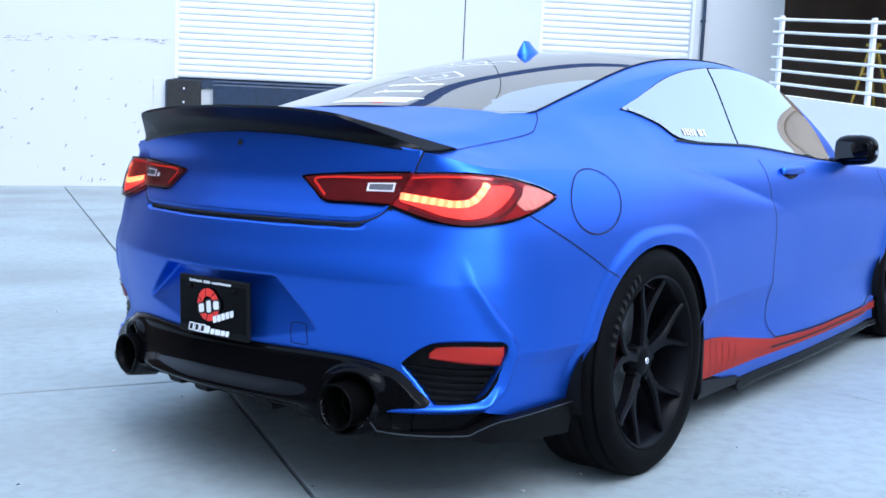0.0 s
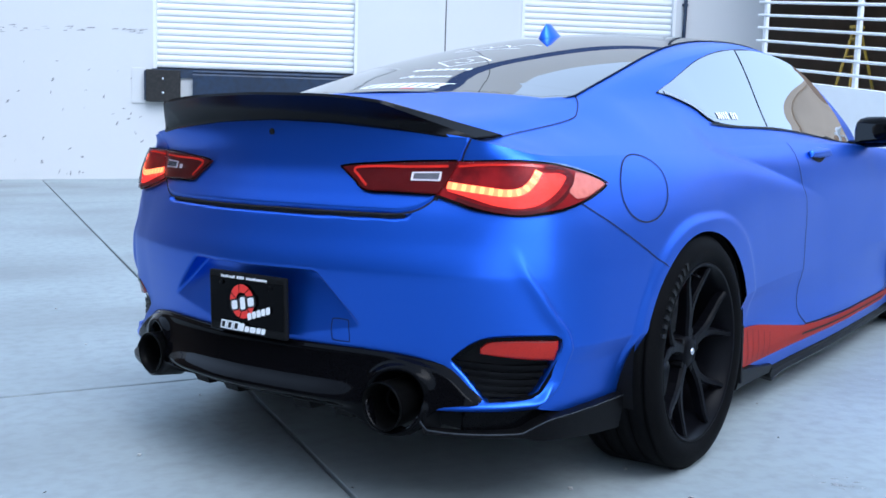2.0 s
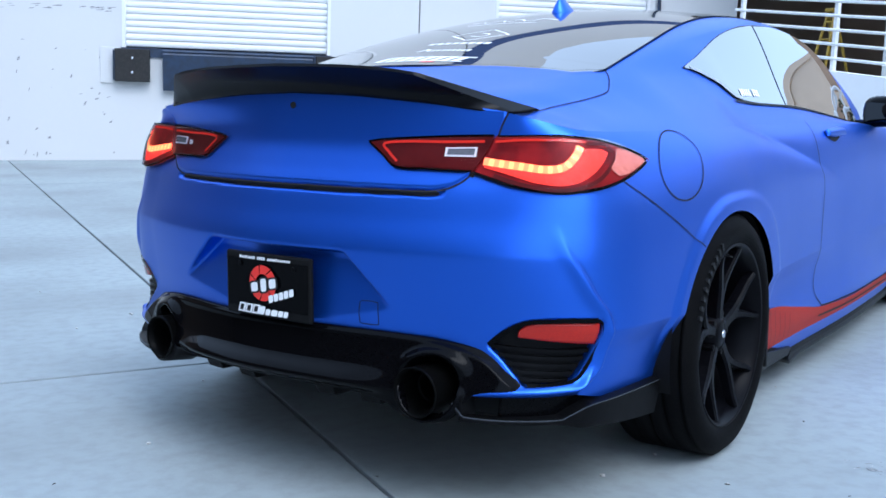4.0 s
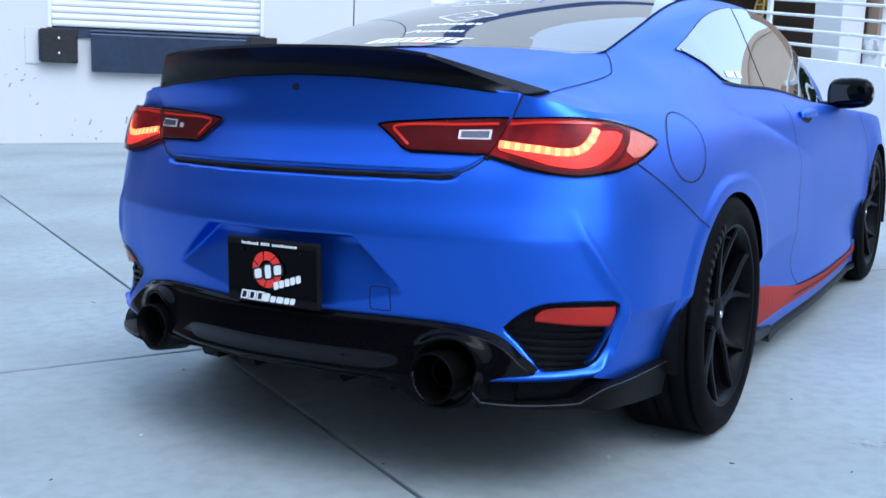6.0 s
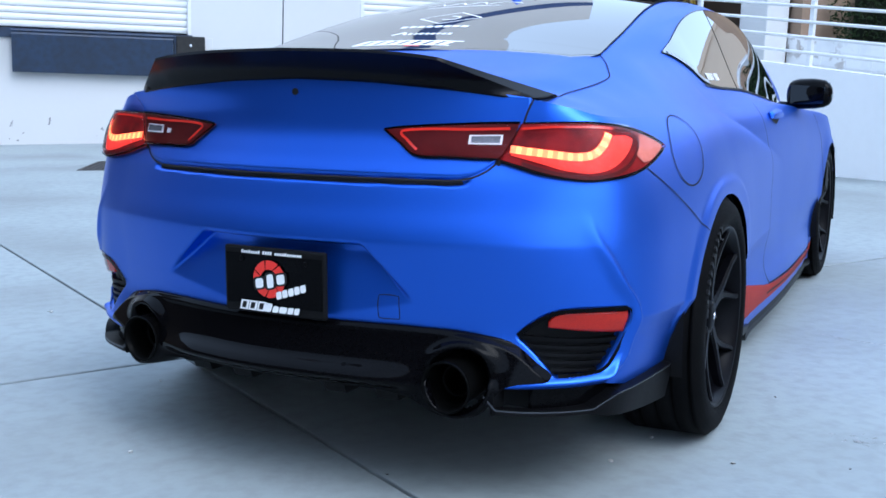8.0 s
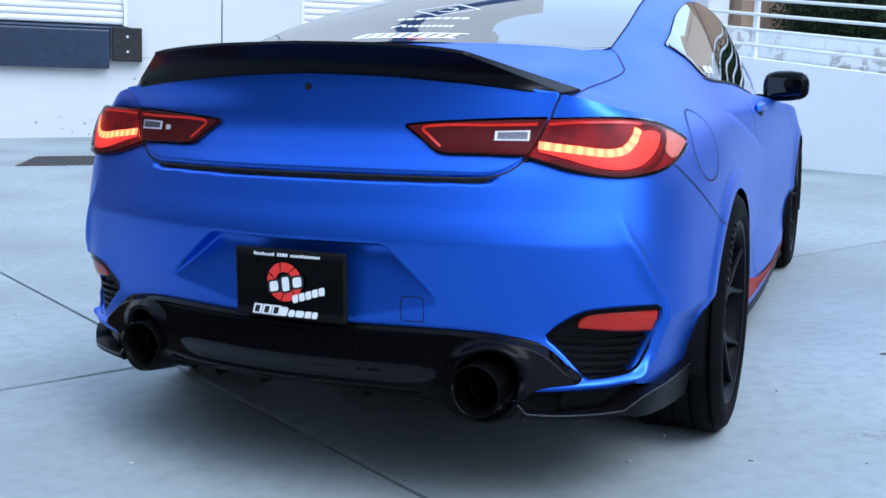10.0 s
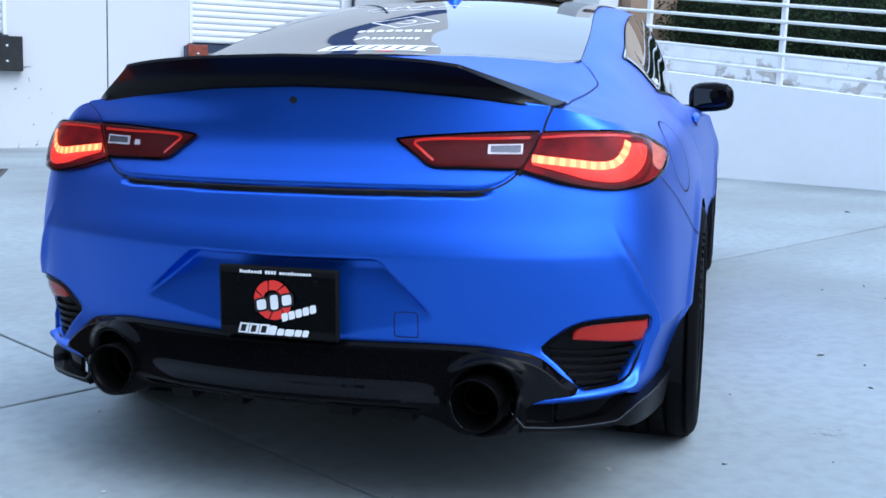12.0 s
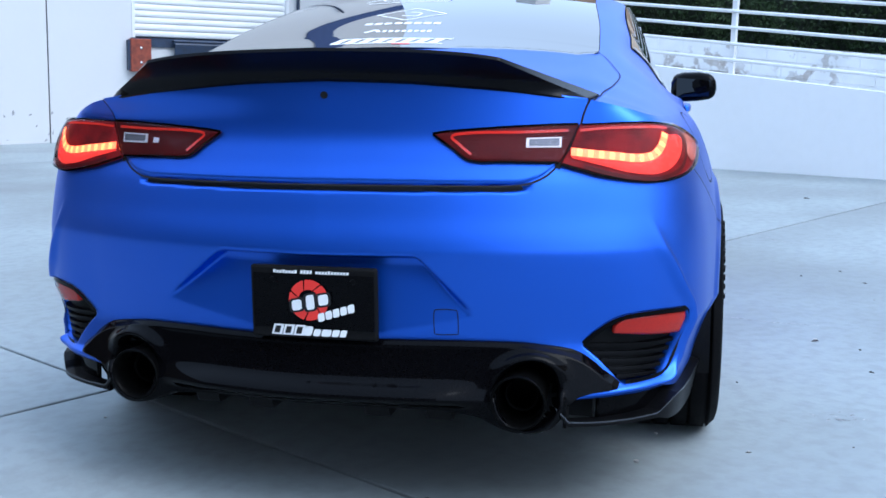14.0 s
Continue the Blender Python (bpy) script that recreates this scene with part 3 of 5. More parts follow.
def build_wheel():
    """A wheel round the x axis, its outer face towards +x."""
    w = thing("wheel", "", "")
    r, half = 0.345, 0.130
    prof = [(-half + 0.02, 0.262), (-half, 0.29), (-half + 0.004, 0.318), (-half + 0.02, 0.338)]
    for c in (-0.075, -0.025, 0.025, 0.075):
        prof += [(c - 0.02, r), (c + 0.017, r), (c + 0.019, r - 0.008), (c + 0.026, r - 0.008), (c + 0.0265, r)]
    prof += [(half - 0.022, 0.338), (half - 0.008, 0.325), (half - 0.001, 0.305), (half, 0.288), (half - 0.004, 0.274), (half - 0.012, 0.263)]
    tyre = part("tyre", lathe(prof, 96), RUBBER, w, "worn black rubber tyre with raised sidewall lettering", smooth=True)
    # plain raised bars stand for the sidewall's lettering
    letter = material("letter_rubber", (0.012, 0.012, 0.0125), rough=0.5, spec=0.1)
    for start, count in ((2.05, 10),):
        for i in range(count):
            a = start + i * 0.085
            c, s_ = math.cos(a), math.sin(a)
            ta, h = 0.0055, 0.011
            quad = [(half + 0.0025, (0.302 + dr) * c - dt * s_, (0.302 + dr) * s_ + dt * c) for dr, dt in ((-h, -ta), (h, -ta), (h, ta), (-h, ta))]
            back = [(half - 0.004, y, z) for _, y, z in quad]
            part("letter_bar", (quad + back, [(0, 1, 2, 3), (0, 4, 5, 1), (1, 5, 6, 2), (2, 6, 7, 3), (3, 7, 4, 0)]), letter, tyre)
    rim = part("rim", lathe([(-half + 0.02, 0.25), (-half + 0.015, 0.266), (-half + 0.03, 0.262), (-0.03, 0.235), (0.07, 0.238), (half - 0.035, 0.25), (half - 0.014, 0.264), (half - 0.008, 0.262), (half - 0.012, 0.254), (half - 0.04, 0.243), (0.06, 0.228), (-0.04, 0.225)], 72), RIM, w, "gloss black deep rim barrel", smooth=True)
    # five spokes, each forked towards the rim
    for k in range(5):
        base = 2 * math.pi * k / 5 + 0.35
        arms = []
        for side in (-1, 1):
            rows = []
            for q in np.linspace(0, 1, 9):
                rad = 0.03 + q * 0.217
                ang = base + side * (0.02 + 0.27 * soft(q, 0.25, 1.0))
                wd, dp = 0.019 - 0.010 * q, 0.034 - 0.012 * q
                x = half - 0.052 + 0.032 * q**2
                c, s_ = math.cos(ang), math.sin(ang)
                sect = [(0, -wd), (dp * 0.25, -wd * 0.55), (dp * 0.25, wd * 0.55), (0, wd), (-dp, wd * 0.8), (-dp, -wd * 0.8)]
                rows.append([(x + a, rad * c - b * s_, rad * s_ + b * c) for a, b in sect])
            arms.append(grid(rows, close=True, flip=True))
        part("spoke", weld(*arms), RIM, w, smooth=False)
    hub = part("hub_cap", lathe([(half - 0.09, 0.055), (half - 0.045, 0.05), (half - 0.038, 0.03), (half - 0.036, 0.0)], 28), RIM, w, smooth=True)
    part("cap_badge", lathe([(half - 0.0355, 0.011), (half - 0.034, 0.010), (half - 0.034, 0.0)], 16), CHROME, hub, "small silver centre badge")
    for k in range(5):
        a = 2 * math.pi * k / 5
        nut = lathe([(half - 0.08, 0.01), (half - 0.046, 0.01), (half - 0.044, 0.0)], 6)
        part("lug_nut", nut, BLACK_SATIN, w, at=pose(0, 0.057 * math.cos(a), 0.057 * math.sin(a)))
    part("brake_disc", lathe([(-0.02, 0.0), (-0.02, 0.17), (0.01, 0.17), (0.01, 0.0)], 48), STEEL, w, "grey steel brake disc", smooth=False)
    cal = []
    for a in np.linspace(2.2, 3.25, 9):
        cal.append([(x, rr * math.cos(a), rr * math.sin(a)) for x, rr in ((-0.045, 0.125), (-0.045, 0.19), (0.045, 0.19), (0.045, 0.125))])
    part("brake_caliper", grid(cal, close=True), CALIPER, w, "red brake caliper")
    part("valve_stem", tube([(half - 0.045, 0.0, 0.232), (half - 0.02, 0.0, 0.222)], 0.004), CHROME, w, "silver valve stem")
    return w


def build_car():
    car = thing("car", "satin blue two-door coupe with black spoiler parked on concrete", "car", LEVEL.copy())
    part("body", weld(both(shell_half(), shell_half(True)), both(upper_half())), BLUE, car, "satin blue wrapped body panels", smooth=True)

    # underbody and arch liners
    pan = [(-0.80, 0.80, 1.3, 3.2, 0.20, 0.30), (-0.62, 0.62, 0.12, 1.3, 0.24, 0.5), (-0.62, 0.62, 3.2, 4.35, 0.22, 0.6)]
    part("floor_pan", blocks(*pan), BLACK_PLASTIC, car)
    for side in (-1, 1):
        for axle in (AXLE_R + 0.01, AXLE_F):
            a = np.linspace(-0.25, math.pi + 0.25, 40)
            arc = [[(x * side, axle + (ARCH_A + 0.012) * math.cos(t), HUB_Z + (ARCH_B + 0.012) * math.sin(t)) for x in (0.895, 0.86, 0.6)] for t in a]
            part("arch_liner", grid(arc), BLACK_PLASTIC, car, smooth=True)
            wall = [[(0.6 * side, axle + k * ARCH_A * math.cos(t), HUB_Z + k * ARCH_B * math.sin(t)) for k in (0, 1.04)] for t in a]
            part("arch_liner", grid(wall), BLACK_PLASTIC, car)

    # boot lid with its step over the bumper
    lid_low = [(0.0, 0.792), (0.3, 0.791), (0.44, 0.791), (0.49, 0.80), (0.53, 0.826), (0.56, 0.872), (0.584, 0.915), (0.594, 0.942), (0.611, 0.970)]
    lid_high = [(q, float(top_z(np.array([q]))[0]) + 0.002) for q in (0.0, 0.2, 0.4, 0.5, 0.58, 0.611)]
    lid = part("boot_lid", both(patch(shell, lid_low, lid_high, 0.004, 70, 26, 0.014, middle=True)), BLUE, car, "satin blue boot lid", smooth=True)
    part("boot_gap", joined(ribbon(shell, [(0.0, 0.786), (0.3, 0.785), (0.44, 0.785), (0.497, 0.796), (0.537, 0.824), (0.567, 0.872), (0.590, 0.915), (0.600, 0.943), (0.617, 0.9735)], 0.0045, 0.001, 90)), GAP, car)
    part("boot_gap", joined(ribbon(shell, [(0.0, 0.783), (0.25, 0.782), (0.40, 0.782), (0.455, 0.7835), (0.475, 0.786)], 0.013, -0.010, 60)), GAP, car)
    for way in (lambda d: d, mirror):
        part("boot_gap", way(ribbon(shell, [(0.540, 0.822), (0.5445, 0.831), (0.555, 0.852), (0.567, 0.872), (0.587, 0.916)], 0.0125, 0.0022, 30)), GAP, car)
    cut = ribbon(upper, [(0.160, 0.07), (0.175, 0.21), (0.2, 0.36), (0.24, 0.595), (0.285, 0.85), (0.36, 1.02), (0.48, 1.03), (0.56, 1.0), (0.605, 1.06), (0.642, 1.3), (0.685, 1.65), (0.715, 2.05), (0.72, 2.3)], 0.0035, 0.0015, 60)
    part("boot_gap", cut, GAP, car)
    part("boot_gap", mirror(cut), GAP, car)
    lock = lathe([(0.0, 0.0085), (-0.003, 0.0085), (-0.003, 0.0075), (-0.002, 0.007), (-0.002, 0.0)], 20, "y")
    part("boot_badge_hole", lock, GAP, lid, "round black hole where a badge was", at=pose(0, 0.068, 0.987))

    # tail lamps: an outer lamp on the wing and an inner one on the lid
    inner_hi = [(0.256, 0.899), (0.30, 0.905), (0.40, 0.912), (0.50, 0.917), (0.583, 0.919)]
    inner_lo = [(0.256, 0.897), (0.30, 0.866), (0.345, 0.838), (0.43, 0.835), (0.541, 0.832), (0.562, 0.868), (0.583, 0.916)]
    outer_hi = [(0.548, 0.832), (0.57, 0.87), (0.592, 0.918), (0.76, 0.92), (0.92, 0.908), (1.02, 0.889), (1.075, 0.872), (1.108, 0.856)]
    outer_lo = [(0.548, 0.829), (0.60, 0.815), (0.66, 0.801), (0.78, 0.789), (0.90, 0.799), (1.0, 0.818), (1.07, 0.838), (1.108, 0.852)]
    for side in (1, -1):
        way = (lambda d: d) if side > 0 else mirror
        lamp = part("tail_lamp", way(patch(shell, outer_lo, outer_hi, 0.007, 80, 16, 0.02, bulge=0.003)), LAMP_GLOW, car, "lit red tail lamp with a glowing light guide", smooth=True)
        part("lens_rim", way(weld(ribbon(shell, outer_hi[2:], 0.004, 0.0085, 60), ribbon(shell, outer_lo, 0.007, 0.0085, 70))), BLACK_GLOSS, lamp)
        part("light_field", way(patch(shell, [(0.570, 0.842), (0.649, 0.824), (0.725, 0.808), (0.78, 0.804), (0.828, 0.810), (0.871, 0.827), (0.925, 0.858), (0.952, 0.876)], [(0.570, 0.852), (0.647, 0.845), (0.739, 0.834), (0.792, 0.841), (0.836, 0.866), (0.860, 0.887), (0.925, 0.886), (0.952, 0.878)], 0.0105, 60, 8, 0, bulge=0.002)), LAMP_RED, lamp, "glowing red light guide", smooth=True)
        part("light_edge", way(ribbon(shell, [(0.588, 0.904), (0.67, 0.909), (0.785, 0.909), (0.865, 0.904), (0.955, 0.890)], 0.006, 0.0105, 50)), LAMP_EDGE, lamp, smooth=True)
        leds = spline([(0.568, 0.855), (0.615, 0.85), (0.675, 0.845), (0.74, 0.840), (0.79, 0.845), (0.825, 0.865), (0.855, 0.892)], 23)
        for k, (a, b) in enumerate(zip(leds[:-1], leds[1:])):
            part("led", way(ribbon(shell, [a, b], 0.0185, 0.0138, 5)), LED_HOT if k % 2 else LED, lamp)
        part("lens_ring", way(ribbon(shell, [(0.60, 0.823), (0.66, 0.808), (0.725, 0.798), (0.785, 0.794), (0.84, 0.800), (0.895, 0.817), (0.945, 0.846), (0.974, 0.872), (0.955, 0.893), (0.88, 0.899)], 0.010, 0.0112, 80)), LAMP_DARK, lamp, "dark red ring round the light guide", smooth=True)
        part("side_marker", way(patch(shell, [(0.945, 0.840), (0.970, 0.824), (1.0, 0.826), (1.06, 0.842), (1.092, 0.852)], [(0.945, 0.844), (0.970, 0.860), (1.0, 0.884), (1.06, 0.871), (1.092, 0.859)], 0.0122, 24, 6, 0)), MARKER, lamp, "pale red side marker", smooth=True)
        part("clear_cover", way(patch(shell, outer_lo, outer_hi, 0.0165, 80, 16, 0.008, bulge=0.004)), COVER, lamp, smooth=True)
        lamp2 = part("lid_lamp", way(patch(shell, inner_lo, inner_hi, 0.009, 60, 12, 0.02, bulge=0.002)), LAMP_DARK, lid, "smoked red lamp on the boot lid", smooth=True)
        part("lens_rim", way(weld(ribbon(shell, inner_hi, 0.005, 0.0105, 50), ribbon(shell, inner_lo[:5], 0.005, 0.0105, 50))), BLACK_GLOSS, lamp2)
        part("light_edge", way(ribbon(shell, [(0.345, 0.850), (0.318, 0.872), (0.30, 0.893), (0.36, 0.900), (0.46, 0.901), (0.560, 0.904)], 0.0065, 0.0118, 50)), LAMP_EDGE, lamp2, smooth=True)
        part("clear_cover", way(patch(shell, inner_lo, inner_hi, 0.0160, 60, 12, 0.006, bulge=0.001)), COVER, lamp2, smooth=True)
        part("reversing_light", way(patch(shell, [(0.466, 0.865), (0.545, 0.865)], [(0.473, 0.887), (0.552, 0.889)], 0.013, 8, 4, 0.004)), BRIGHT, lamp2, "clear reversing light in a bright frame")
        if side < 0:
            part("reflector_dot", way(patch(shell, [(0.430, 0.866), (0.446, 0.866)], [(0.431, 0.878), (0.447, 0.879)], 0.0135, 4, 4, 0.003)), BRIGHT, lamp2, "small bright square in the lamp")
        part("reversing_glass", way(patch(shell, [(0.4725, 0.8688), (0.540, 0.8688)], [(0.4765, 0.8833), (0.5455, 0.8853)], 0.0145, 8, 4, 0.001)), CLEAR, lamp2)

    # rear window, roof and side glass
    part("rear_window", both(patch(glazing, [(0.57, 0.0), (1.60, 0.0)], [(0.57, 1.0), (1.60, 1.0)], 0.005, 110, 24, 0)), GLASS, car, "dark rear window with white vinyl decals", smooth=True)
    seal = weld(ribbon(upper, GLASS_EDGE[5:], 0.0025, 0.0055, 70), ribbon(upper, GLASS_EDGE[:6], 0.002, 0.0055, 40))
    part("window_gap", seal, GAP, car)
    part("window_gap", mirror(seal), GAP, car)
    part("roof_panel", both(patch(glazing, [(1.60, 0.0), (2.42, 0.0)], [(1.60, 1.0), (2.42, 1.0)], 0.005, 40, 20, 0)), ROOF_BLACK, car, "gloss black roof skin", smooth=True)
    part("windscreen", both(patch(upper, [(2.45, 2.6), (2.8, 2.6), (3.12, 2.75)], [(2.45, 4.0), (3.12, 4.0)], 0.003, 30, 20, 0)), GLASS, car, smooth=True)
    win_low = [(1.11, 1.26), (1.2, 1.22), (1.3, 1.17), (1.36, 1.04), (1.6, 0.99), (2.136, 0.96), (2.6, 0.96), (3.02, 1.02)]
    win_high = [(1.11, 1.30), (1.2, 1.55), (1.32, 1.775), (1.555, 1.95), (1.845, 2.02), (2.34, 2.05), (2.7, 1.98), (2.9, 1.75), (3.02, 1.10)]
    for side in (1, -1):
        way = (lambda d: d) if side > 0 else mirror
        part("side_window_frame", way(patch(upper, [(a, b + 0.002) for a, b in win_low], [(a, b + 0.004) for a, b in win_high], 0.002, 70, 10, 0)), BLACK_GLOSS, car, smooth=True)
        part("quarter_window", way(patch(upper, [(1.12, 1.268), (1.2, 1.232), (1.3, 1.182), (1.365, 1.052), (1.6, 1.002), (1.87, 0.985)], [(1.12, 1.32), (1.2, 1.545), (1.32, 1.768), (1.555, 1.94), (1.7, 1.98), (1.87, 2.0)], 0.004, 40, 14, 0)), SIDE_GLASS, car, "mirror-tinted quarter window", smooth=True)
        part("quarter_bead", way(ribbon(upper, [(1.15, 1.30), (1.22, 1.265), (1.295, 1.225), (1.345, 1.13), (1.39, 1.065), (1.44, 1.05)], 0.013, 0.0062, 50)), BEAD, car, "pale bead along the quarter window", smooth=True)
        part("door_window", way(patch(upper, [(1.885, 1.0), (2.136, 0.99), (2.6, 0.99), (2.99, 1.05)], [(1.885, 1.99), (2.34, 2.02), (2.7, 1.95), (2.9, 1.70), (2.99, 1.15)], 0.004, 50, 14, 0)), SIDE_GLASS, car, "mirror-tinted door window", smooth=True)
        part("belt_trim", way(ribbon(upper, [(1.36, 1.0), (1.6, 0.95), (2.136, 0.92), (2.6, 0.92), (3.02, 0.97)], 0.008, 0.005, 60)), BLACK_SATIN, car)
        # door, fuel flap, bumper seam
        seam = [(2.655, 0.93), (2.655, 0.8), (2.665, 0.65), (2.645, 0.48), (2.615, 0.38), (2.63, 0.30), (2.70, 0.247)]
        part("door_gap", way(ribbon(shell, seam, 0.0045, 0.0015, 60)), GAP, car)
        part("door_gap", way(ribbon(shell, [(2.70, 0.247), (2.9, 0.238), (3.4, 0.229), (3.9, 0.25), (4.05, 0.45), (4.1, 0.7), (4.05, 0.86)], 0.005, 0.0015, 60)), GAP, car)
        part("bumper_gap", way(ribbon(shell, [(0.985, 0.818), (1.06, 0.778), (1.135, 0.737), (1.24, 0.678), (1.33, 0.625)], 0.003, 0.0015, 40)), GAP, car)
        if side > 0:
            loop = [(1.298 + 0.122 * math.cos(t) + 0.03 * math.sin(t), 0.838 + 0.088 * math.sin(t)) for t in np.linspace(0, 2 * math.pi, 17)]
            part("fuel_flap_gap", ribbon(shell, loop, 0.004, 0.0015, 90), GAP, car)
        grip = part("door_handle", way(patch(shell, [(2.80, 0.872), (2.9, 0.866), (3.03, 0.870)], [(2.80, 0.892), (2.9, 0.900), (3.03, 0.892)], 0.016, 20, 8, 0.012, bulge=0.010)), BLUE, car, "satin blue door handle", smooth=True)
        part("handle_cup", way(patch(shell, [(2.82, 0.864), (2.89, 0.850), (2.97, 0.864)], [(2.82, 0.872), (2.89, 0.882), (2.97, 0.874)], 0.002, 20, 8, 0)), GAP, grip)
        # stripe, sill and skirt
        stripe = part("side_stripe", way(patch(shell, [(1.99, 0.2), (2.12, 0.196), (2.3, 0.192), (2.5, 0.19), (2.8, 0.187), (3.28, 0.184), (4.1, 0.186), (4.25, 0.21)], [(1.99, 0.336), (2.15, 0.325), (2.45, 0.28), (2.72, 0.243), (3.24, 0.225), (4.1, 0.225), (4.25, 0.24)], 0.0035, 80, 8, 0)), STRIPE, car, "dark red vinyl stripe along the sill", smooth=True)
        part("stripe_groove", way(ribbon(shell, [(2.66, 0.215), (3.1, 0.203), (3.9, 0.2)], 0.008, 0.005, 40)), GAP, stripe)
        for k in range(5):
            part("stripe_line", way(ribbon(shell, [(2.10 + 0.055 * k, 0.325 - 0.012 * k), (2.085 + 0.055 * k, 0.2)], 0.005, 0.0048, 8)), STRIPE_DARK, stripe)
        skirt = part("side_skirt", way(patch(shell, [(2.40, 0.105), (2.44, 0.072), (2.56, 0.092), (3.2, 0.095), (4.2, 0.1)], [(2.40, 0.127), (2.6, 0.124), (4.2, 0.126)], 0.008, 90, 5, 0.05, straight=True)), BLACK_SATIN, car, "black add-on side skirt blade", smooth=True)
        # thin painted highlight along the skirt's edge
        part("skirt_edge", way(ribbon(shell, [(2.445, 0.075), (2.56, 0.0935), (3.2, 0.0965), (4.2, 0.1015)], 0.004, 0.0095, 60)), EDGE_SHEEN, skirt)
        part("skirt_fin", way(patch(shell, [(2.02, 0.13), (2.38, 0.12)], [(2.02, 0.2), (2.38, 0.15)], 0.012, 12, 3, 0.03, straight=True)), BLACK_SATIN, skirt)
        # vent with reflector behind the rear wheel
        skin = shell if side > 0 else (lambda a_, b_: shell(a_ + FAR_LAG, b_))
        vent = part("bumper_vent", way(patch(skin, VENT_LOW, VENT_HIGH, -0.022, 40, 14, 0)), BLACK_PLASTIC, car, "black louvred bumper vent", smooth=True)
        part("vent_rim", way(weld(ribbon(skin, VENT_HIGH + [(0.894, 0.44), (0.877, 0.385), (0.852, 0.346), (0.8, 0.336), (0.725, 0.334)], 0.011, 0.003, 110))), BLACK_GLOSS, vent, smooth=True)
        part("reflector", way(patch(skin, [(0.682, 0.447), (0.78, 0.438), (0.882, 0.431)], [(0.682, 0.460), (0.70, 0.475), (0.72, 0.483), (0.80, 0.485), (0.882, 0.484)], -0.002, 30, 8, 0.012)), REFLECTOR, vent, "red bumper reflector", smooth=True)
        for i in range(5):
            zz = 0.422 - 0.018 * i
            a0 = 0.612 + 0.023 * i
            rows = [(a, zz - 0.010 * math.sin((a - a0) * 6)) for a in np.linspace(a0, 0.875 - 0.010 * i, 7)]
            louvre = patch(skin, [(a, b - 0.004) for a, b in rows], [(a, b + 0.004) for a, b in rows], -0.008, 24, 4, 0.02)
            part("louvre", way(louvre), BLACK_SATIN, vent, smooth=False)
        # splitter blade under the bumper's corner
        part("splitter_web", way(patch(shell, [(0.66, 0.25), (0.83, 0.245), (1.0, 0.24)], [(0.66, 0.325), (0.85, 0.325), (1.0, 0.30)], -0.016, 40, 6, 0.01)), BLACK_GLOSS, car, smooth=True)
        rise = [(0.548, 0.2905), (0.556, 0.2850), (0.577, 0.2605), (0.65, 0.2575), (0.80, 0.2575), (0.825, 0.258), (0.855, 0.272), (0.90, 0.287), (0.975, 0.292), (1.08, 0.2965), (1.19, 0.3005)]
        blade = part("splitter_blade", way(patch(shell, [(0.548, 0.284), (0.575, 0.2485), (0.80, 0.2455), (0.83, 0.243), (0.87, 0.232), (1.05, 0.213), (1.19, 0.204)], rise, 0.022, 72, 3, 0.045, straight=True)), BLACK_SATIN, car, "black bumper corner splitter")
        lip = [(a_, b_ - 0.0015) for a_, b_ in rise]
        # pale ribbon drawn as the highlight on the blade's upper edge
        part("splitter_edge", way(weld(ribbon(shell, lip[:1] + lip[2:3], 0.0035, 0.0232, 12), ribbon(shell, lip[2:6], 0.0035, 0.0232, 40), ribbon(shell, lip[5:], 0.0035, 0.0232, 70))), EDGE_SHEEN, blade)
        part("splitter_stay", box(*sorted((side * 0.562, side * 0.57)), 0.005, 0.07, 0.246, 0.30, 0.002), BLACK_SATIN, blade)
        # mud flap
        part("mud_flap", box(*sorted((side * 0.70, side * 0.905)), 1.262, 1.275, 0.17, 0.36), BLACK_PLASTIC, car)
        # front wing vent
        part("wing_vent", way(patch(shell, [(4.18, 0.36), (4.24, 0.38), (4.30, 0.42)], [(4.18, 0.40), (4.24, 0.6), (4.30, 0.7)], 0.003, 12, 12, 0)), BLACK_PLASTIC, car)
        # exhaust
        ex = 0.466 * side
        tip = part("exhaust_tip", lathe([(0.18, 0.045), (0.05, 0.056), (-0.065, 0.061), (-0.072, 0.063), (-0.076, 0.0615), (-0.074, 0.057), (-0.03, 0.052), (0.14, 0.048), (0.14, 0.0)], 48, "y"), PIPE_BLACK, car, "large round black exhaust tip", smooth=True, at=pose(ex, 0.036, 0.312))
        part("inner_pipe", lathe([(0.0, 0.034), (-0.01, 0.037), (0.0, 0.04), (0.1, 0.04)], 28, "y"), PIPE_BLACK, tip, smooth=True)
        # door mirror
        rows = []
        for cx, cy, cz, hy, hz in [(0.775, 2.96, 0.95, 0.03, 0.03), (0.785, 2.95, 0.95, 0.05, 0.055), (0.80, 2.94, 0.953, 0.058, 0.064), (0.83, 2.925, 0.957, 0.062, 0.068), (0.90, 2.90, 0.96, 0.062, 0.067), (0.945, 2.885, 0.96, 0.054, 0.060), (0.965, 2.878, 0.958, 0.042, 0.048), (0.976, 2.875, 0.956, 0.025, 0.03), (0.979, 2.874, 0.955, 0.008, 0.01)]:
            rows.append([(side * cx, cy + hy * np.sign(math.cos(t)) * abs(math.cos(t)) ** 0.7, cz + hz * np.sign(math.sin(t)) * abs(math.sin(t)) ** 0.7) for t in np.linspace(0, 2 * math.pi, 28, endpoint=False)])
        mir = part("door_mirror", grid(rows, close=True, flip=side < 0), BLACK_GLOSS, car, "gloss black door mirror", smooth=True)
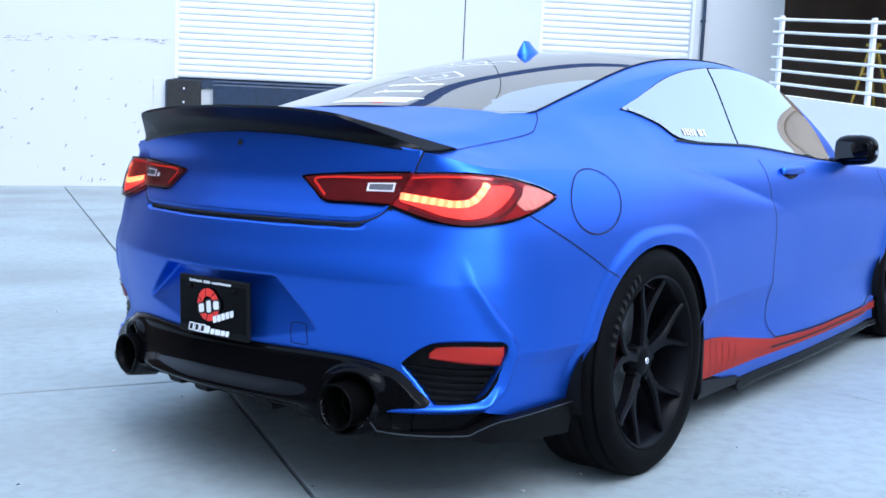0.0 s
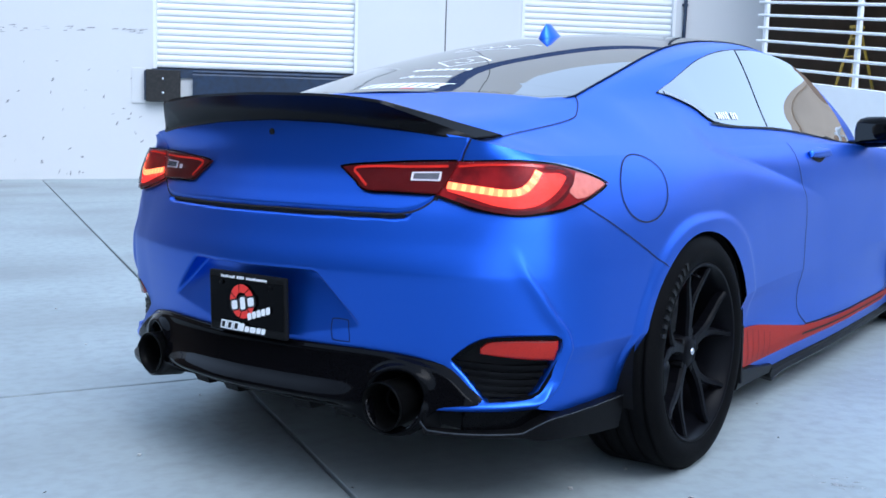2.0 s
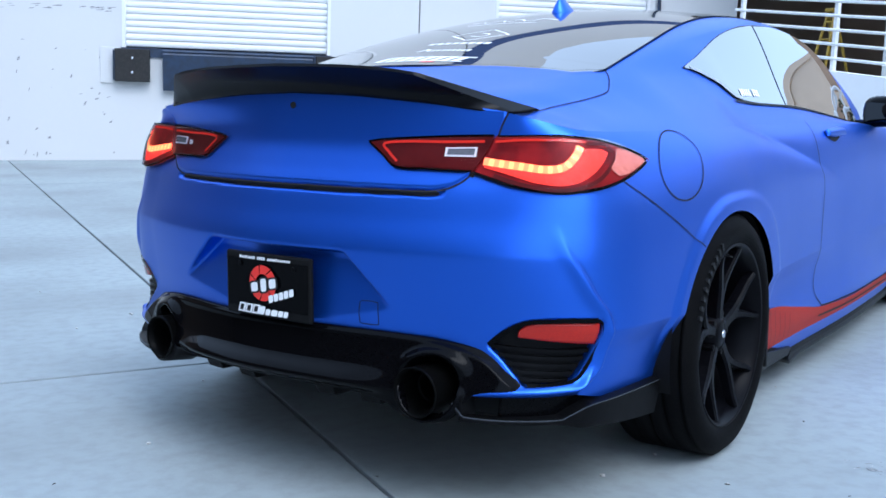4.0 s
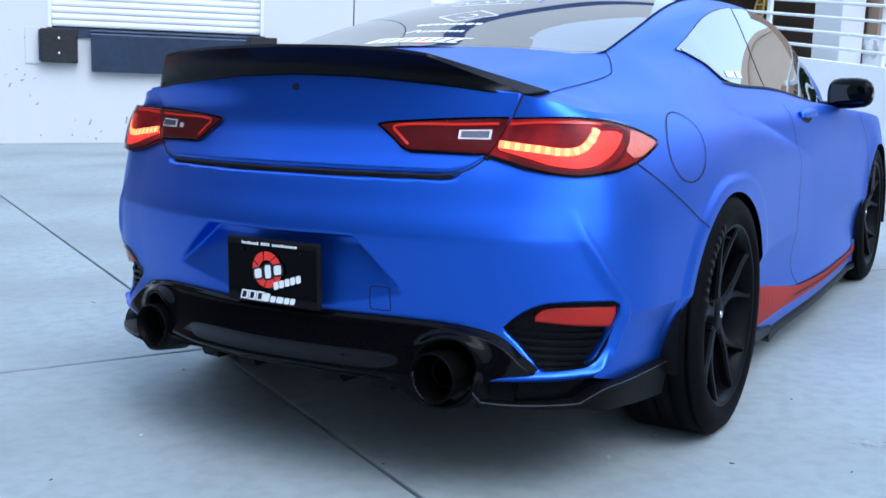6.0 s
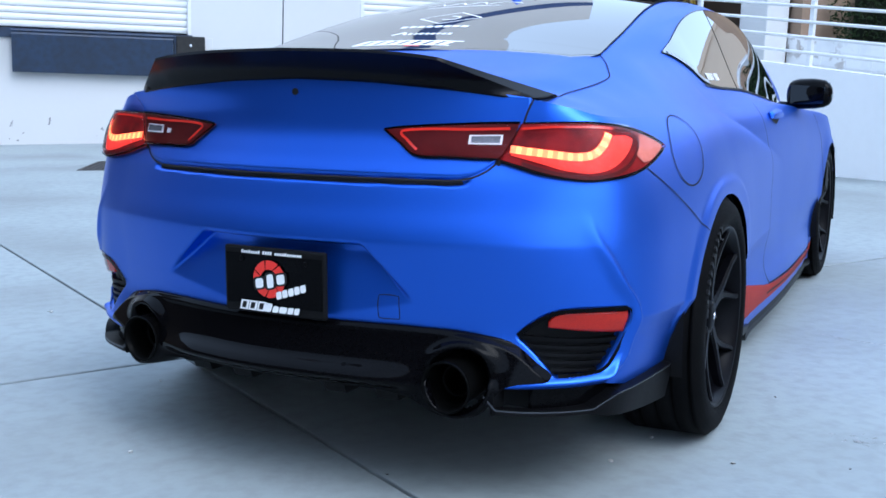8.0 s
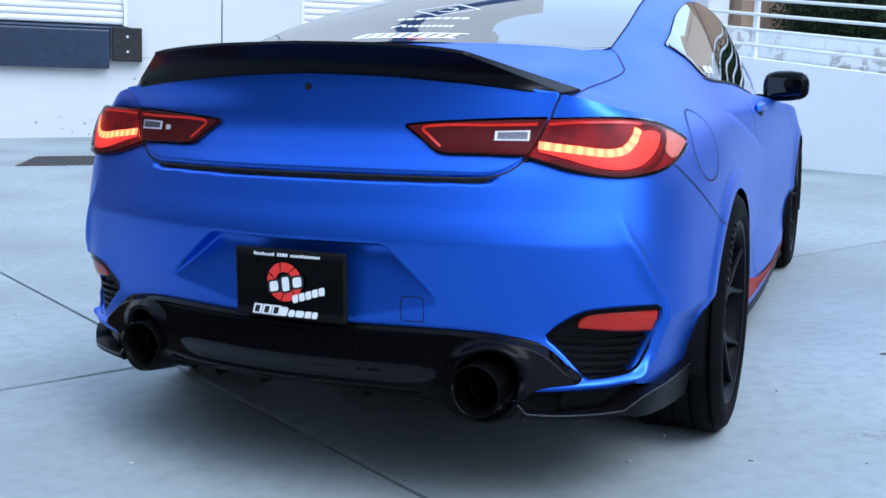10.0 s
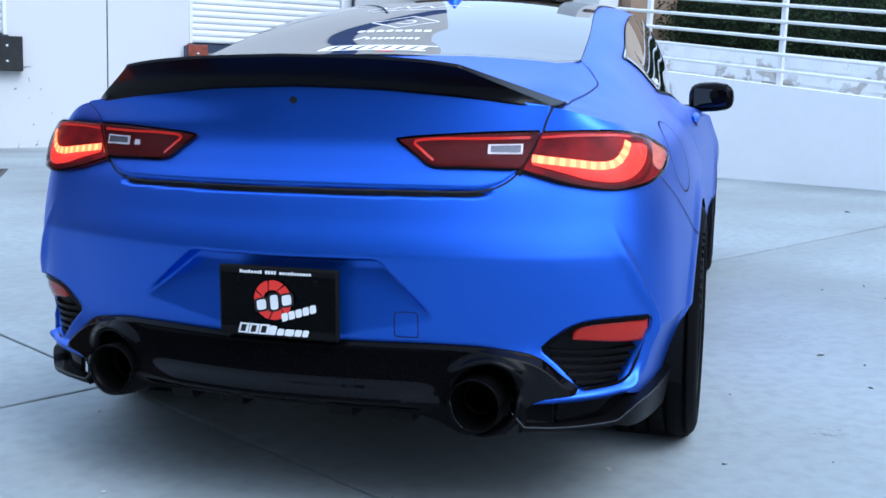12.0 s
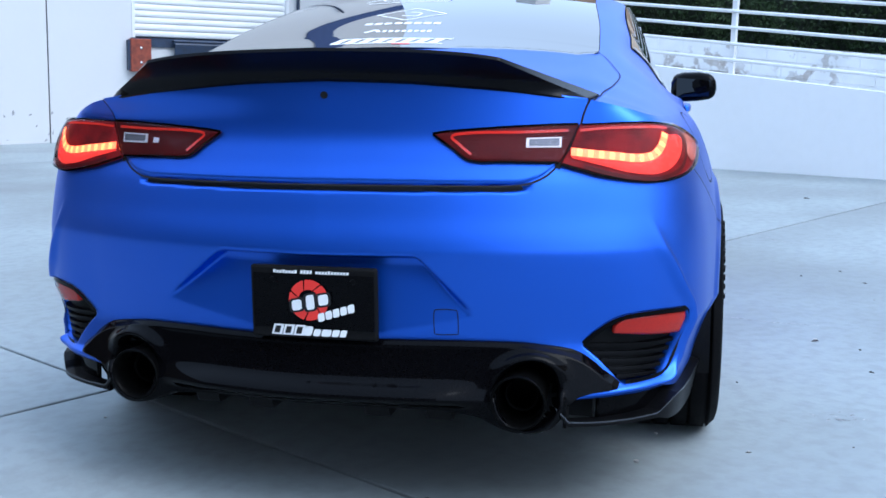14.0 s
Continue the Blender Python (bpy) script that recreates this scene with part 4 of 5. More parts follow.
        part("mirror_glass", (np.array([(0.80, 2.862, 0.912), (0.945, 2.832, 0.916), (0.952, 2.832, 0.99), (0.80, 2.866, 1.0)]) * (side, 1, 1), [(0, 1, 2, 3)]), material("mirror", (0.04, 0.045, 0.05), rough=0.03, metal=1.0), mir)
        part("mirror_foot", tube([(side * 0.74, 3.0, 0.90), (side * 0.79, 2.95, 0.90), (side * 0.82, 2.94, 0.92)], 0.022), BLACK_GLOSS, mir, smooth=True)
        part("mirror_indicator", box(*sorted((side * 0.966, side * 0.98)), 2.85, 2.885, 0.94, 0.96, 0.003), CLEAR, mir)

    # spoiler: a rear face, a facet on each swept end and a top that falls to the deck
    def deck_z(px, py):
        p_ = upper(np.full(81, py), np.linspace(0, 4, 81))[::-1]
        return float(np.interp(px, p_[:, 0], p_[:, 2]))

    kink, tip_r, foot_r = np.array((0.41, 0.035, 1.069)), np.array((0.612, 0.272, 0.984)), np.array((0.592, 0.190, 0.977))
    half = np.r_[np.linspace(0, 0.385, 30), np.linspace(0.396, 0.41, 4), np.linspace(0.42, 0.592, 19), (0.602, 0.612)]
    face, facet, top = [], [], []
    for X in np.r_[-half[:0:-1], half]:
        a = abs(X)
        edge = np.array((a, *curve([(0, 0.0, 1.093), (0.2, 0.004, 1.0885), (0.3, 0.013, 1.0825), (0.36, 0.022, 1.0765), (0.41, 0.035, 1.069)], [a])[0])) if a <= 0.41 else kink + (tip_r - kink) * (a - 0.41) / 0.202
        if a <= 0.592:
            low = shell(np.interp(a, PLAN_XY[:300, 0], PLAN_S[:300]), curve([(0, 1.020), (0.19, 1.0135), (0.3, 1.005), (0.44, 0.992), (0.54, 0.979), (0.602, 0.972)], [a])[0, 0])
            low = low + (0, -0.009, 0)
            q = soft(a, 0.53, 0.592)
            low = low * (1 - q) + foot_r * q
        else:
            low = foot_r + (tip_r - foot_r) * (a - 0.592) / 0.02
        brow = edge + (0, -0.003, -0.007)
        if a > 0.41:
            q = min((a - 0.41) / 0.182, 1)
            brow = (kink + (0, -0.003, -0.007)) * (1 - q) + foot_r * q if a < 0.592 else low
        edge[2] = max(edge[2], deck_z(a, edge[1]) + 0.005)
        fade = 1 - soft(a, 0.41, 0.612)
        yd = edge[1] + 0.012 + 0.17 * fade
        sink = (0, 0.014, -0.006)
        out = lambda v: (math.copysign(v[0], X) if X else 0.0, v[1], v[2])
        face.append([out(low + sink)] + [out(low + (brow - low) * q + (0, 0.012 * math.sin(math.pi * q) * fade, 0)) for q in (0, 0.12, 0.3, 0.5, 0.7, 0.88, 1)])
        facet.append([out(brow + (edge - brow) * q) for q in (0, 0.35, 0.7, 1)])
        top.append([out(edge), out(edge + (0, 0.012 * fade + 0.002, -0.001)), out((a, edge[1] + 0.6 * (yd - edge[1]), max(edge[2] - 0.35 * (edge[2] - deck_z(a, yd)), deck_z(a, edge[1] + 0.6 * (yd - edge[1])) + 0.004))), out((a, yd, deck_z(a, yd) + 0.002))])
    part("spoiler", weld(grid(face), grid(facet), grid(top)), SPOILER_BLACK, car, "gloss black ducktail boot spoiler", smooth=True)

    # diffuser, its shoulders raised over the exhausts
    s = np.linspace(0, 0.72, 130)
    hi = curve([(0, 0.437), (0.3, 0.438), (0.45, 0.434), (0.53, 0.425), (0.6, 0.410), (0.64, 0.390), (0.68, 0.361), (0.72, 0.327)], s)[:, 0]
    lo = curve([(0, 0.284), (0.28, 0.281), (0.37, 0.274), (0.41, 0.256), (0.44, 0.243), (0.485, 0.236), (0.53, 0.243), (0.555, 0.26), (0.575, 0.292), (0.6, 0.310), (0.66, 0.320), (0.72, 0.325)], s)[:, 0]
    q = np.linspace(0, 1, 64)
    z = lo[:, None] + (hi - lo)[:, None] * q[None]
    ss = np.broadcast_to(s[:, None], z.shape)
    inward = soft(0.40 - ss, -0.02, 0.16)
    off = 0.018 + inward * (0.026 * soft(0.352 - z, 0, 0.045) - 0.07 * soft(0.308 - z, 0, 0.024))
    rr = np.hypot(ss - 0.484, z - 0.316)
    off = off + 0.020 * np.exp(-(((rr - 0.076) / 0.022) ** 2)) * soft(z, 0.33, 0.385) + 0.010 * np.exp(-(((rr - 0.074) / 0.010) ** 2)) * soft(0.33 - z, 0, 0.03) - 0.06 * soft(0.073 - rr, 0, 0.010)
    bevel = np.interp(s, [0, 0.5, 0.6, 0.66, 0.72], [0.010, 0.012, 0.026, 0.032, 0.02])[:, None]
    off = off - 0.75 * np.clip(z - (hi[:, None] - bevel), 0, 1)
    p = lay(shell, ss, z, off * soft(0.72 - ss, -0.03, 0.05))
    rim = lay(shell, s, hi, np.full(len(s), -0.005))[:, None]
    foot = lay(shell, s, lo, np.full(len(s), -0.06))[:, None]
    dv, df = grid(np.concatenate([foot, p, rim], 1))
    dr = np.concatenate([np.full((len(s), 1), 1.0), rr, np.full((len(s), 1), 1.0)], 1).ravel()
    df = [q for q in df if dr[list(q)].mean() > 0.066]
    diff = part("diffuser", both((dv, df)), BLACK_GLOSS, car, "gloss black rear diffuser", smooth=True)
    for fx in (-0.31, -0.17, 0.12, 0.27):
        v = [(fx - 0.03, 0.02, 0.29), (fx - 0.03, 0.26, 0.27), (fx - 0.03, 0.26, 0.225), (fx - 0.03, 0.05, 0.235), (fx + 0.03, 0.02, 0.29), (fx + 0.03, 0.26, 0.27), (fx + 0.03, 0.26, 0.225), (fx + 0.03, 0.05, 0.235)]
        part("strake", (v, [(0, 1, 2, 3), (7, 6, 5, 4), (0, 3, 7, 4), (1, 5, 6, 2), (3, 2, 6, 7), (0, 4, 5, 1)]), BLACK_PLASTIC, diff)
    part("tow_eye_cover", ribbon(pressed, [(0.27, 0.456), (0.27, 0.498), (0.277, 0.506), (0.317, 0.506), (0.324, 0.498), (0.324, 0.456), (0.318, 0.451), (0.276, 0.451), (0.27, 0.456)], 0.002, 0.0012, 60), GAP, car)

    # number plate: drawn shapes only
    plate = part("number_plate", box(-0.15, 0.15, -0.046, -0.03, 0.438, 0.606, 0.006), BLACK_PLASTIC, car, "black show plate with red and white shapes in a black frame")
    part("plate_face", box(-0.143, 0.143, -0.048, -0.046, 0.462, 0.588, 0.0008), BLACK_GLOSS, plate)

    def flat(points):
        return [(x_, -0.0495, z_) for x_, z_ in points], [tuple(range(len(points)))]
    ring = []
    for k in range(7):
        t0 = 2 * math.pi * k / 7
        arc = np.linspace(t0 + 0.04, t0 + 2 * math.pi / 7 - 0.04, 7)
        ring.append(flat([(0.047 * math.cos(t) - 0.010, 0.530 + 0.047 * math.sin(t)) for t in arc] + [(0.024 * math.cos(t + 0.25) - 0.010, 0.530 + 0.024 * math.sin(t + 0.25)) for t in arc[::-1]]))
    for piece in ring:
        part("plate_emblem", piece, RED_VINYL, plate)

    def mark(points, mat=WHITE_VINYL, lift=0.0):
        v, f = flat(points)
        part("plate_mark", ([(a_, b_ - lift, c_) for a_, b_, c_ in v], f), mat, plate)

    def blob(cx, cz, w, h, lean=0.0, turn=0.0, lift=0.001, mat=WHITE_VINYL):
        """A rounded block, sheared by lean and turned."""
        pts = []
        for t in np.linspace(0, 2 * math.pi, 20, endpoint=False):
            px = w / 2 * np.sign(math.cos(t)) * abs(math.cos(t)) ** 0.45
            pz = h / 2 * np.sign(math.sin(t)) * abs(math.sin(t)) ** 0.45
            px += lean * pz
            pts.append((cx + px * math.cos(turn) - pz * math.sin(turn), cz + px * math.sin(turn) + pz * math.cos(turn)))
        mark(pts, mat, lift)

    # the top line: three groups of small bars
    xa = -0.093
    for count, tall in ((8, (0, 3, 7)), (4, (0, 1, 2, 3)), (11, (4,))):
        for k in range(count):
            w = 0.0072
            mark([(xa, 0.5905), (xa + w * 0.8, 0.5905), (xa + w * 0.8 + 0.001, 0.5985 if k in tall else 0.5965), (xa + 0.001, 0.5985 if k in tall else 0.5965)])
            xa += w
        xa += 0.007
    # the emblem's blocks, rising to one side
    for cx, cz, w, h in ((-0.038, 0.518, 0.030, 0.026), (-0.006, 0.5255, 0.026, 0.036), (0.025, 0.532, 0.030, 0.026)):
        blob(cx, cz, w + 0.007, h + 0.007, 0.12, 0.2, 0.0008, GAP)
        blob(cx, cz, w - 0.006, h - 0.002, 0.12, 0.2, 0.0012)
    for k in range(5):
        blob(0.020 + 0.0175 * k, 0.492 + 0.0055 * k, 0.0165, 0.019, 0.2, 0.3, 0.0016)
    # the lower line: three framed cells, then slanted blocks
    for k in range(3):
        x0 = -0.100 + 0.026 * k
        mark([(x0, 0.4475), (x0 + 0.0245, 0.4475), (x0 + 0.0315, 0.472), (x0 + 0.007, 0.472)], WHITE_VINYL, 0.0014)
        mark([(x0 + 0.006, 0.4515), (x0 + 0.019, 0.4515), (x0 + 0.024, 0.468), (x0 + 0.011, 0.468)], GAP, 0.0018)
    for k, (w, h) in enumerate(((0.019, 0.0225), (0.017, 0.0165), (0.023, 0.0165), (0.017, 0.0165), (0.015, 0.0165))):
        blob((-0.011, 0.009, 0.031, 0.053, 0.071)[k], 0.4475 + h / 2, w, h, 0.3, 0.0, 0.0016)
    for px in (-0.095, 0.095):
        part("plate_bolt", lathe([(-0.0505, 0.0), (-0.0500, 0.006), (-0.047, 0.007)], 10, "y"), BLACK_SATIN, plate, at=pose(px, 0, 0.575))

    # white vinyl on the rear window: plain shapes
    def decal(rows_, width=0.010, mat=WHITE_VINYL):
        for r_ in rows_:
            part("window_decal", ribbon(window, r_, width, 0.0056, 16), mat, car)

    def window(a_, b_):
        """The rear window by x across and y up its slope."""
        return crown(a_, b_)

    decal([[(-0.15 + 0.04 * k, 0.63), (-0.135 + 0.04 * k, 0.68)] for k in range(8)], 0.024)
    decal([[(-0.16, 0.626), (0.16, 0.626)], [(-0.14, 0.684), (0.18, 0.684)]], 0.010)
    decal([[(0.02, 0.612), (0.07, 0.612)]], 0.012, RED_VINYL)
    decal([[(-0.05 + 0.019 * k, 0.78), (-0.038 + 0.019 * k, 0.78)] for k in range(8)], 0.024)
    decal([[(-0.10, 0.765), (-0.075, 0.80), (-0.06, 0.77)]], 0.012)
    decal([[(-0.13 + 0.030 * k, 0.885), (-0.108 + 0.030 * k, 0.885)] for k in range(8)], 0.026)
    decal([[(-0.13, 1.02), (-0.02, 1.11)], [(-0.02, 1.11), (0.09, 1.02)], [(0.09, 1.02), (-0.02, 0.93)], [(-0.02, 0.93), (-0.13, 1.02)], [(-0.045, 1.0), (0.0, 0.99), (0.01, 1.03), (-0.03, 1.05)]], 0.007)
    decal([[(-0.24, 1.29), (-0.2, 1.34), (-0.16, 1.28), (-0.12, 1.34), (-0.08, 1.28), (-0.04, 1.34), (0.0, 1.28), (0.05, 1.33), (0.12, 1.30)], [(-0.22, 1.25), (0.06, 1.25)]], 0.009)
    for k in range(9):
        if k != 5:
            part("window_decal", ribbon(upper, [(1.44 + 0.02 * k, 1.13), (1.44 + 0.02 * k + 0.013, 1.13)], 0.026, 0.0065, 4), WHITE_VINYL, car)

    # aerial
    rows = []
    for q in np.linspace(0, 1, 12):
        zq = 1.318 + 0.056 * q
        y0, y1 = 1.50 + 0.03 * q**1.5, 1.72 - 0.15 * q**0.55
        wq = 0.044 * (1 - q) ** 0.9 + 0.003
        rows.append([((wq * math.sin(t)) * (0.6 + 0.4 * math.cos(t / 2) ** 2), (y0 + y1) / 2 - (y1 - y0) / 2 * math.cos(t), zq - 0.006 * (1 - q)) for t in np.linspace(0, 2 * math.pi, 20, endpoint=False)])
    part("aerial", grid(rows, close=True, flip=True), BLUE, car, "blue shark-fin aerial", smooth=True)

    wheel = build_wheel()
    wheel.parent = car
    wheel.matrix_basis = pose(0.802, AXLE_R, HUB_Z)
    for x_, y_, turn in ((0.765, AXLE_F, 0), (-0.802, AXLE_R, 180), (-0.765, AXLE_F, 180)):
        w = copy_thing(wheel, pose(x_, y_, HUB_Z, 0, 0, turn))
        w.parent = car
    return car


def settle(car):
    """The far rear corner of the body is drawn in a little; the rest keeps its shape."""
    for ob in car.children_recursive:
        if ob.type != "MESH" or ob.name.split(".")[0] == "wheel" or (ob.parent and ob.parent.name.startswith(("wheel", "tyre", "hub_cap"))):
            continue
        m = ob.matrix_basis.copy()
        up = ob.parent
        while up is not car:
            m = up.matrix_basis @ m
            up = up.parent
        n = len(ob.data.vertices)
        v = np.empty(n * 3)
        ob.data.vertices.foreach_get("co", v)
        m = np.array(m)
        w = v.reshape(n, 3) @ m[:3, :3].T + m[:3, 3]
        a = np.where(w[:, 0] < 0, np.sqrt(w[:, 0] ** 2 + 0.0144) - 0.12, 0)
        back = 1 - soft(w[:, 1], 0.15, 1.5)
        w[:, 0] -= 0.055 * a * back * (1 - 0.55 * soft(a, 0.5, 0.72))
        w[:, 1] += 0.16 * a * back * (1 - 0.66 * soft(w[:, 2], 0.92, 1.0)) * (1 - 0.42 * soft(a, 0.5, 0.75))
        inv = np.linalg.inv(m)
        ob.data.vertices.foreach_set("co", (w @ inv[:3, :3].T + inv[:3, 3]).ravel())
        ob.data.update()


settle(build_car())


# ---- the yard: paving, dock wall, ramp ----
def wall_frame(angle, away):
    """Upright axes on a wall: x along it, y behind it, z up; away metres from the yard's origin."""
    a = radians(angle)
    along = Vector((math.cos(a), math.sin(a), 0))
    foot = LEVEL @ (away * Vector((-math.sin(a), math.cos(a), 0)))
    x = (LEVEL.to_3x3() @ along)
    x.z = 0
    x.normalize()
    z = Vector((0, 0, 1))
    y = z.cross(x)
    m = Matrix((x, y, z)).transposed().to_4x4()
    m.translation = foot
    return m


DOCK = wall_frame(43.77, 14.72)
RAMP = wall_frame(-31.7, 8.62)

# paving: joints seen between the slabs run along and across the dock
pave_turn = 59.1
ground = part("ground", grid([[(x, y, -0.02) for y in (-400, -40, 0, 40, 400)] for x in (-400, -40, 0, 40, 400)], flip=True), JOINT, None, "")
ground.matrix_basis = LEVEL.copy()
tagged(ground, "pale grey concrete yard paving with dark joints", "ground", kind="structure")
corner = LEVEL @ pose(-1.012, 0.85, 0, 0, 0, pave_turn)


def slab_mesh(w, d):
    bm = box(0.007, w - 0.007, 0.0105, d - 0.0105, -0.03, 0)
    bmesh.ops.bevel(bm, geom=[e for e in bm.edges if all(v.co.z > -0.001 for v in e.verts)], offset=0.003, segments=1, affect="EDGES")
    return bm


slab = None
for i in range(-3, 3):
    for j in range(-3, 3):
        at = corner @ pose(9.0 * i, 9.0 * j, 0)
        if slab is None:
            slab = part("slab", slab_mesh(9.0, 9.0), CONCRETE, ground, at=LEVEL.inverted() @ at)
        else:
            o = new("slab", slab.data)
            o.parent, o.matrix_basis = ground, LEVEL.inverted() @ at
part("far_paving", blocks((-300, 300, 27.02, 300, -0.03, -0.001), (-300, 300, -300, -27.02, -0.03, -0.001), (27.02, 300, -27, 27, -0.03, -0.001), (-300, -27.02, -27, 27, -0.03, -0.001)), CONCRETE, ground, at=LEVEL.inverted() @ corner)

# dock wall: tilt-up panels round two shutter openings
DOCK_Z, WALL_TOP = 1.68, 9.1
D1, D2 = (-2.10, 1.10), (3.78, 6.40)
wall = thing("wall_dock", "white painted tilt-up concrete wall with scuffs", "wall", DOCK.copy(), kind="structure")
panels = [(-14.0, -4.9, None), (-4.88, 2.515, D1), (2.535, 7.95, D2)]
def panel_mesh(a, b, hole):
    """A wall panel, with its opening going through."""
    if not hole:
        return blocks((a, b, 0, 0.24, -1.2, WALL_TOP))
    ring = [(a, -1.2), (b, -1.2), (b, WALL_TOP), (a, WALL_TOP), (hole[0], DOCK_Z - 0.14), (hole[1], DOCK_Z - 0.14), (hole[1], 4.75), (hole[0], 4.75)]
    v = [(x, 0.0, z) for x, z in ring] + [(x, 0.24, z) for x, z in ring]
    f = []
    for i in range(4):
        j = (i + 1) % 4
        f += [(i, j, j + 4, i + 4), (i + 12, j + 12, j + 8, i + 8), (i + 8, j + 8, j, i), (i + 4, j + 4, j + 12, i + 12)]
    return v, f


for a, b, hole in panels:
    part("wall_panel", panel_mesh(a, b, hole), WALL, wall)
for x in (-4.9, 2.515):
    part("wall_seam", blocks((x, x + 0.02, 0.03, 0.2, -1.2, WALL_TOP)), JOINT, wall)
part("colour_band", blocks((-14.0, 7.95, -0.02, -0.003, 7.15, 7.62)), FASCIA, wall, "dark blue painted band")
part("wall_return", blocks((7.71, 7.95, 0.24, 9.0, -1.2, WALL_TOP)), WALL, wall)
part("roof_deck", blocks((-14.0, 7.7, 0.25, 9.0, WALL_TOP - 0.6, WALL_TOP - 0.3)), WALL, wall)
part("room_back", blocks((-14.0, 7.7, 2.5, 2.6, -1.2, WALL_TOP - 0.6)), BROWN, wall)
# scuffs and chips
rng = random.Random(4)
marks = []
for k in range(126):
    if k < 60:
        sx, hz = rng.uniform(-4.8, -2.2), rng.choice([2.36, 2.34, 2.3]) + rng.gauss(0, 0.02) if k < 34 else rng.uniform(0.6, 1.9)
    elif k < 110:
        sx, hz = rng.uniform(-4.5, 3.5), abs(rng.gauss(0, 0.22)) + 0.03
    else:
        sx, hz = rng.choice([-2.45, -2.3, -2.6, 1.45]) + rng.gauss(0, 0.18), rng.gauss(1.2, 0.45)
    if 0 > hz or (D1[0] - 0.08 < sx < D1[1] + 0.3 and hz > 1.0):
        continue
    hz += 0.03 * sx * 0
    w, h = (rng.uniform(0.015, 0.09), rng.uniform(0.004, 0.012)) if k < 34 else (rng.uniform(0.006, 0.03), rng.uniform(0.008, 0.06) * rng.random() + 0.006)
    lean = rng.uniform(-0.02, 0.02)
    base = 0.028 * sx
    marks.append(([(sx - w, -0.003, hz + base - h), (sx + w * 0.6, -0.003, hz + base - h * rng.random()), (sx + w + lean, -0.003, hz + base + h), (sx - w * 0.3 + lean, -0.003, hz + base + h * rng.random())], [(0, 1, 2, 3)]))
sc = part("wall_scuffs", weld(*marks), SCUFF, wall)
tagged(sc, kind="stuff")


def shutter(name, hole, label):
    door = thing(name, label, "roller door", DOCK.copy(), kind="structure")
    w = hole[1] - hole[0]
    prof = [(0.0, 0.0), (-0.012, 0.012), (-0.018, 0.04), (-0.014, 0.07), (0.0, 0.088), (0.004, 0.1)]
    me = None
    v = [(x, y, z) for y, z in prof for x in (hole[0] + 0.04, hole[1] - 0.04)]
    v += [(x, 0.03, z) for z in (0.0, 0.1) for x in (hole[0] + 0.04, hole[1] - 0.04)]
    f = [(2 * i, 2 * i + 1, 2 * i + 3, 2 * i + 2) for i in range(5)] + [(12, 14, 15, 13)]
    me = mesh_of("slat", v, f, SHUTTER, smooth=False)
    for k in range(31):
        part("slat", me, SHUTTER, door, at=pose(0, 0.075, DOCK_Z + 0.02 + 0.1 * k))
    part("door_guide", blocks((hole[0], hole[0] + 0.05, -0.012, 0.1, DOCK_Z - 0.1, 4.75)), SHUTTER, door)
    part("door_guide", blocks((hole[1] - 0.05, hole[1], -0.012, 0.1, DOCK_Z - 0.1, 4.75)), SHUTTER, door)
    return door


shutter("door_1", D1, "white ribbed roller shutter over a loading dock, closed")
shutter("door_2", D2, "white ribbed roller shutter beside a wall seam, closed")


def dock_leveller(hole, name_label, plate_mat):
    lv = thing("dock_leveller", name_label, "dock leveller", DOCK.copy())
    a, b = hole
    part("sill", blocks((a - 0.02, b + 0.02, -0.03, 0.1, DOCK_Z - 0.14, DOCK_Z)), plate_mat, lv, "dark steel dock sill")
    lip = [[(x, y, z) for y, z in ((-0.02, DOCK_Z - 0.02), (-0.16, DOCK_Z - 0.03), (-0.19, DOCK_Z - 0.09), (-0.12, DOCK_Z - 0.64), (-0.10, DOCK_Z - 0.64), (-0.155, DOCK_Z - 0.10), (-0.02, DOCK_Z - 0.07))] for x in (a + 0.62, b - 0.28)]
    ends = [[tuple(p) for p in lip[0]], [tuple(p) for p in lip[1]]]
    v, f = grid(lip, close=True)
    f = [tuple(q) for q in f] + [tuple(range(7))[::-1], tuple(range(7, 14))]
    part("lip", (v, f), plate_mat, lv, "hanging dark blue-grey lip plate")
    part("hinge", tube([(a + 0.62, -0.17, DOCK_Z - 0.04), (b - 0.28, -0.17, DOCK_Z - 0.04)], 0.022), plate_mat, lv, smooth=True)
    return lv


dock_leveller(D1, "dark blue-grey steel dock leveller with its lip hanging", DOCK_STEEL)
dock_leveller(D2, "grey steel dock leveller behind a parked car", DOCK_STEEL)


def dock_bumper(x0, x1, mat, label):
    bp = thing("dock_bumper", label, "dock bumper", DOCK.copy(), group="dock bumpers")
    part("rubber_block", box(x0, x1, -0.14, -0.004, DOCK_Z - 0.52, DOCK_Z - 0.02, 0.012), mat, bp)
    part("steel_plate", box(x0 - 0.03, x0 - 0.002, -0.12, -0.003, DOCK_Z - 0.5, DOCK_Z - 0.04, 0.004), DOCK_STEEL, bp)
    for h in (0.16, 0.38):
        part("bolt", lathe([(-0.155, 0.0), (-0.152, 0.02), (-0.139, 0.024)], 10, "y"), CHROME, bp, at=pose((x0 + x1) / 2, 0, DOCK_Z - h))
    return bp


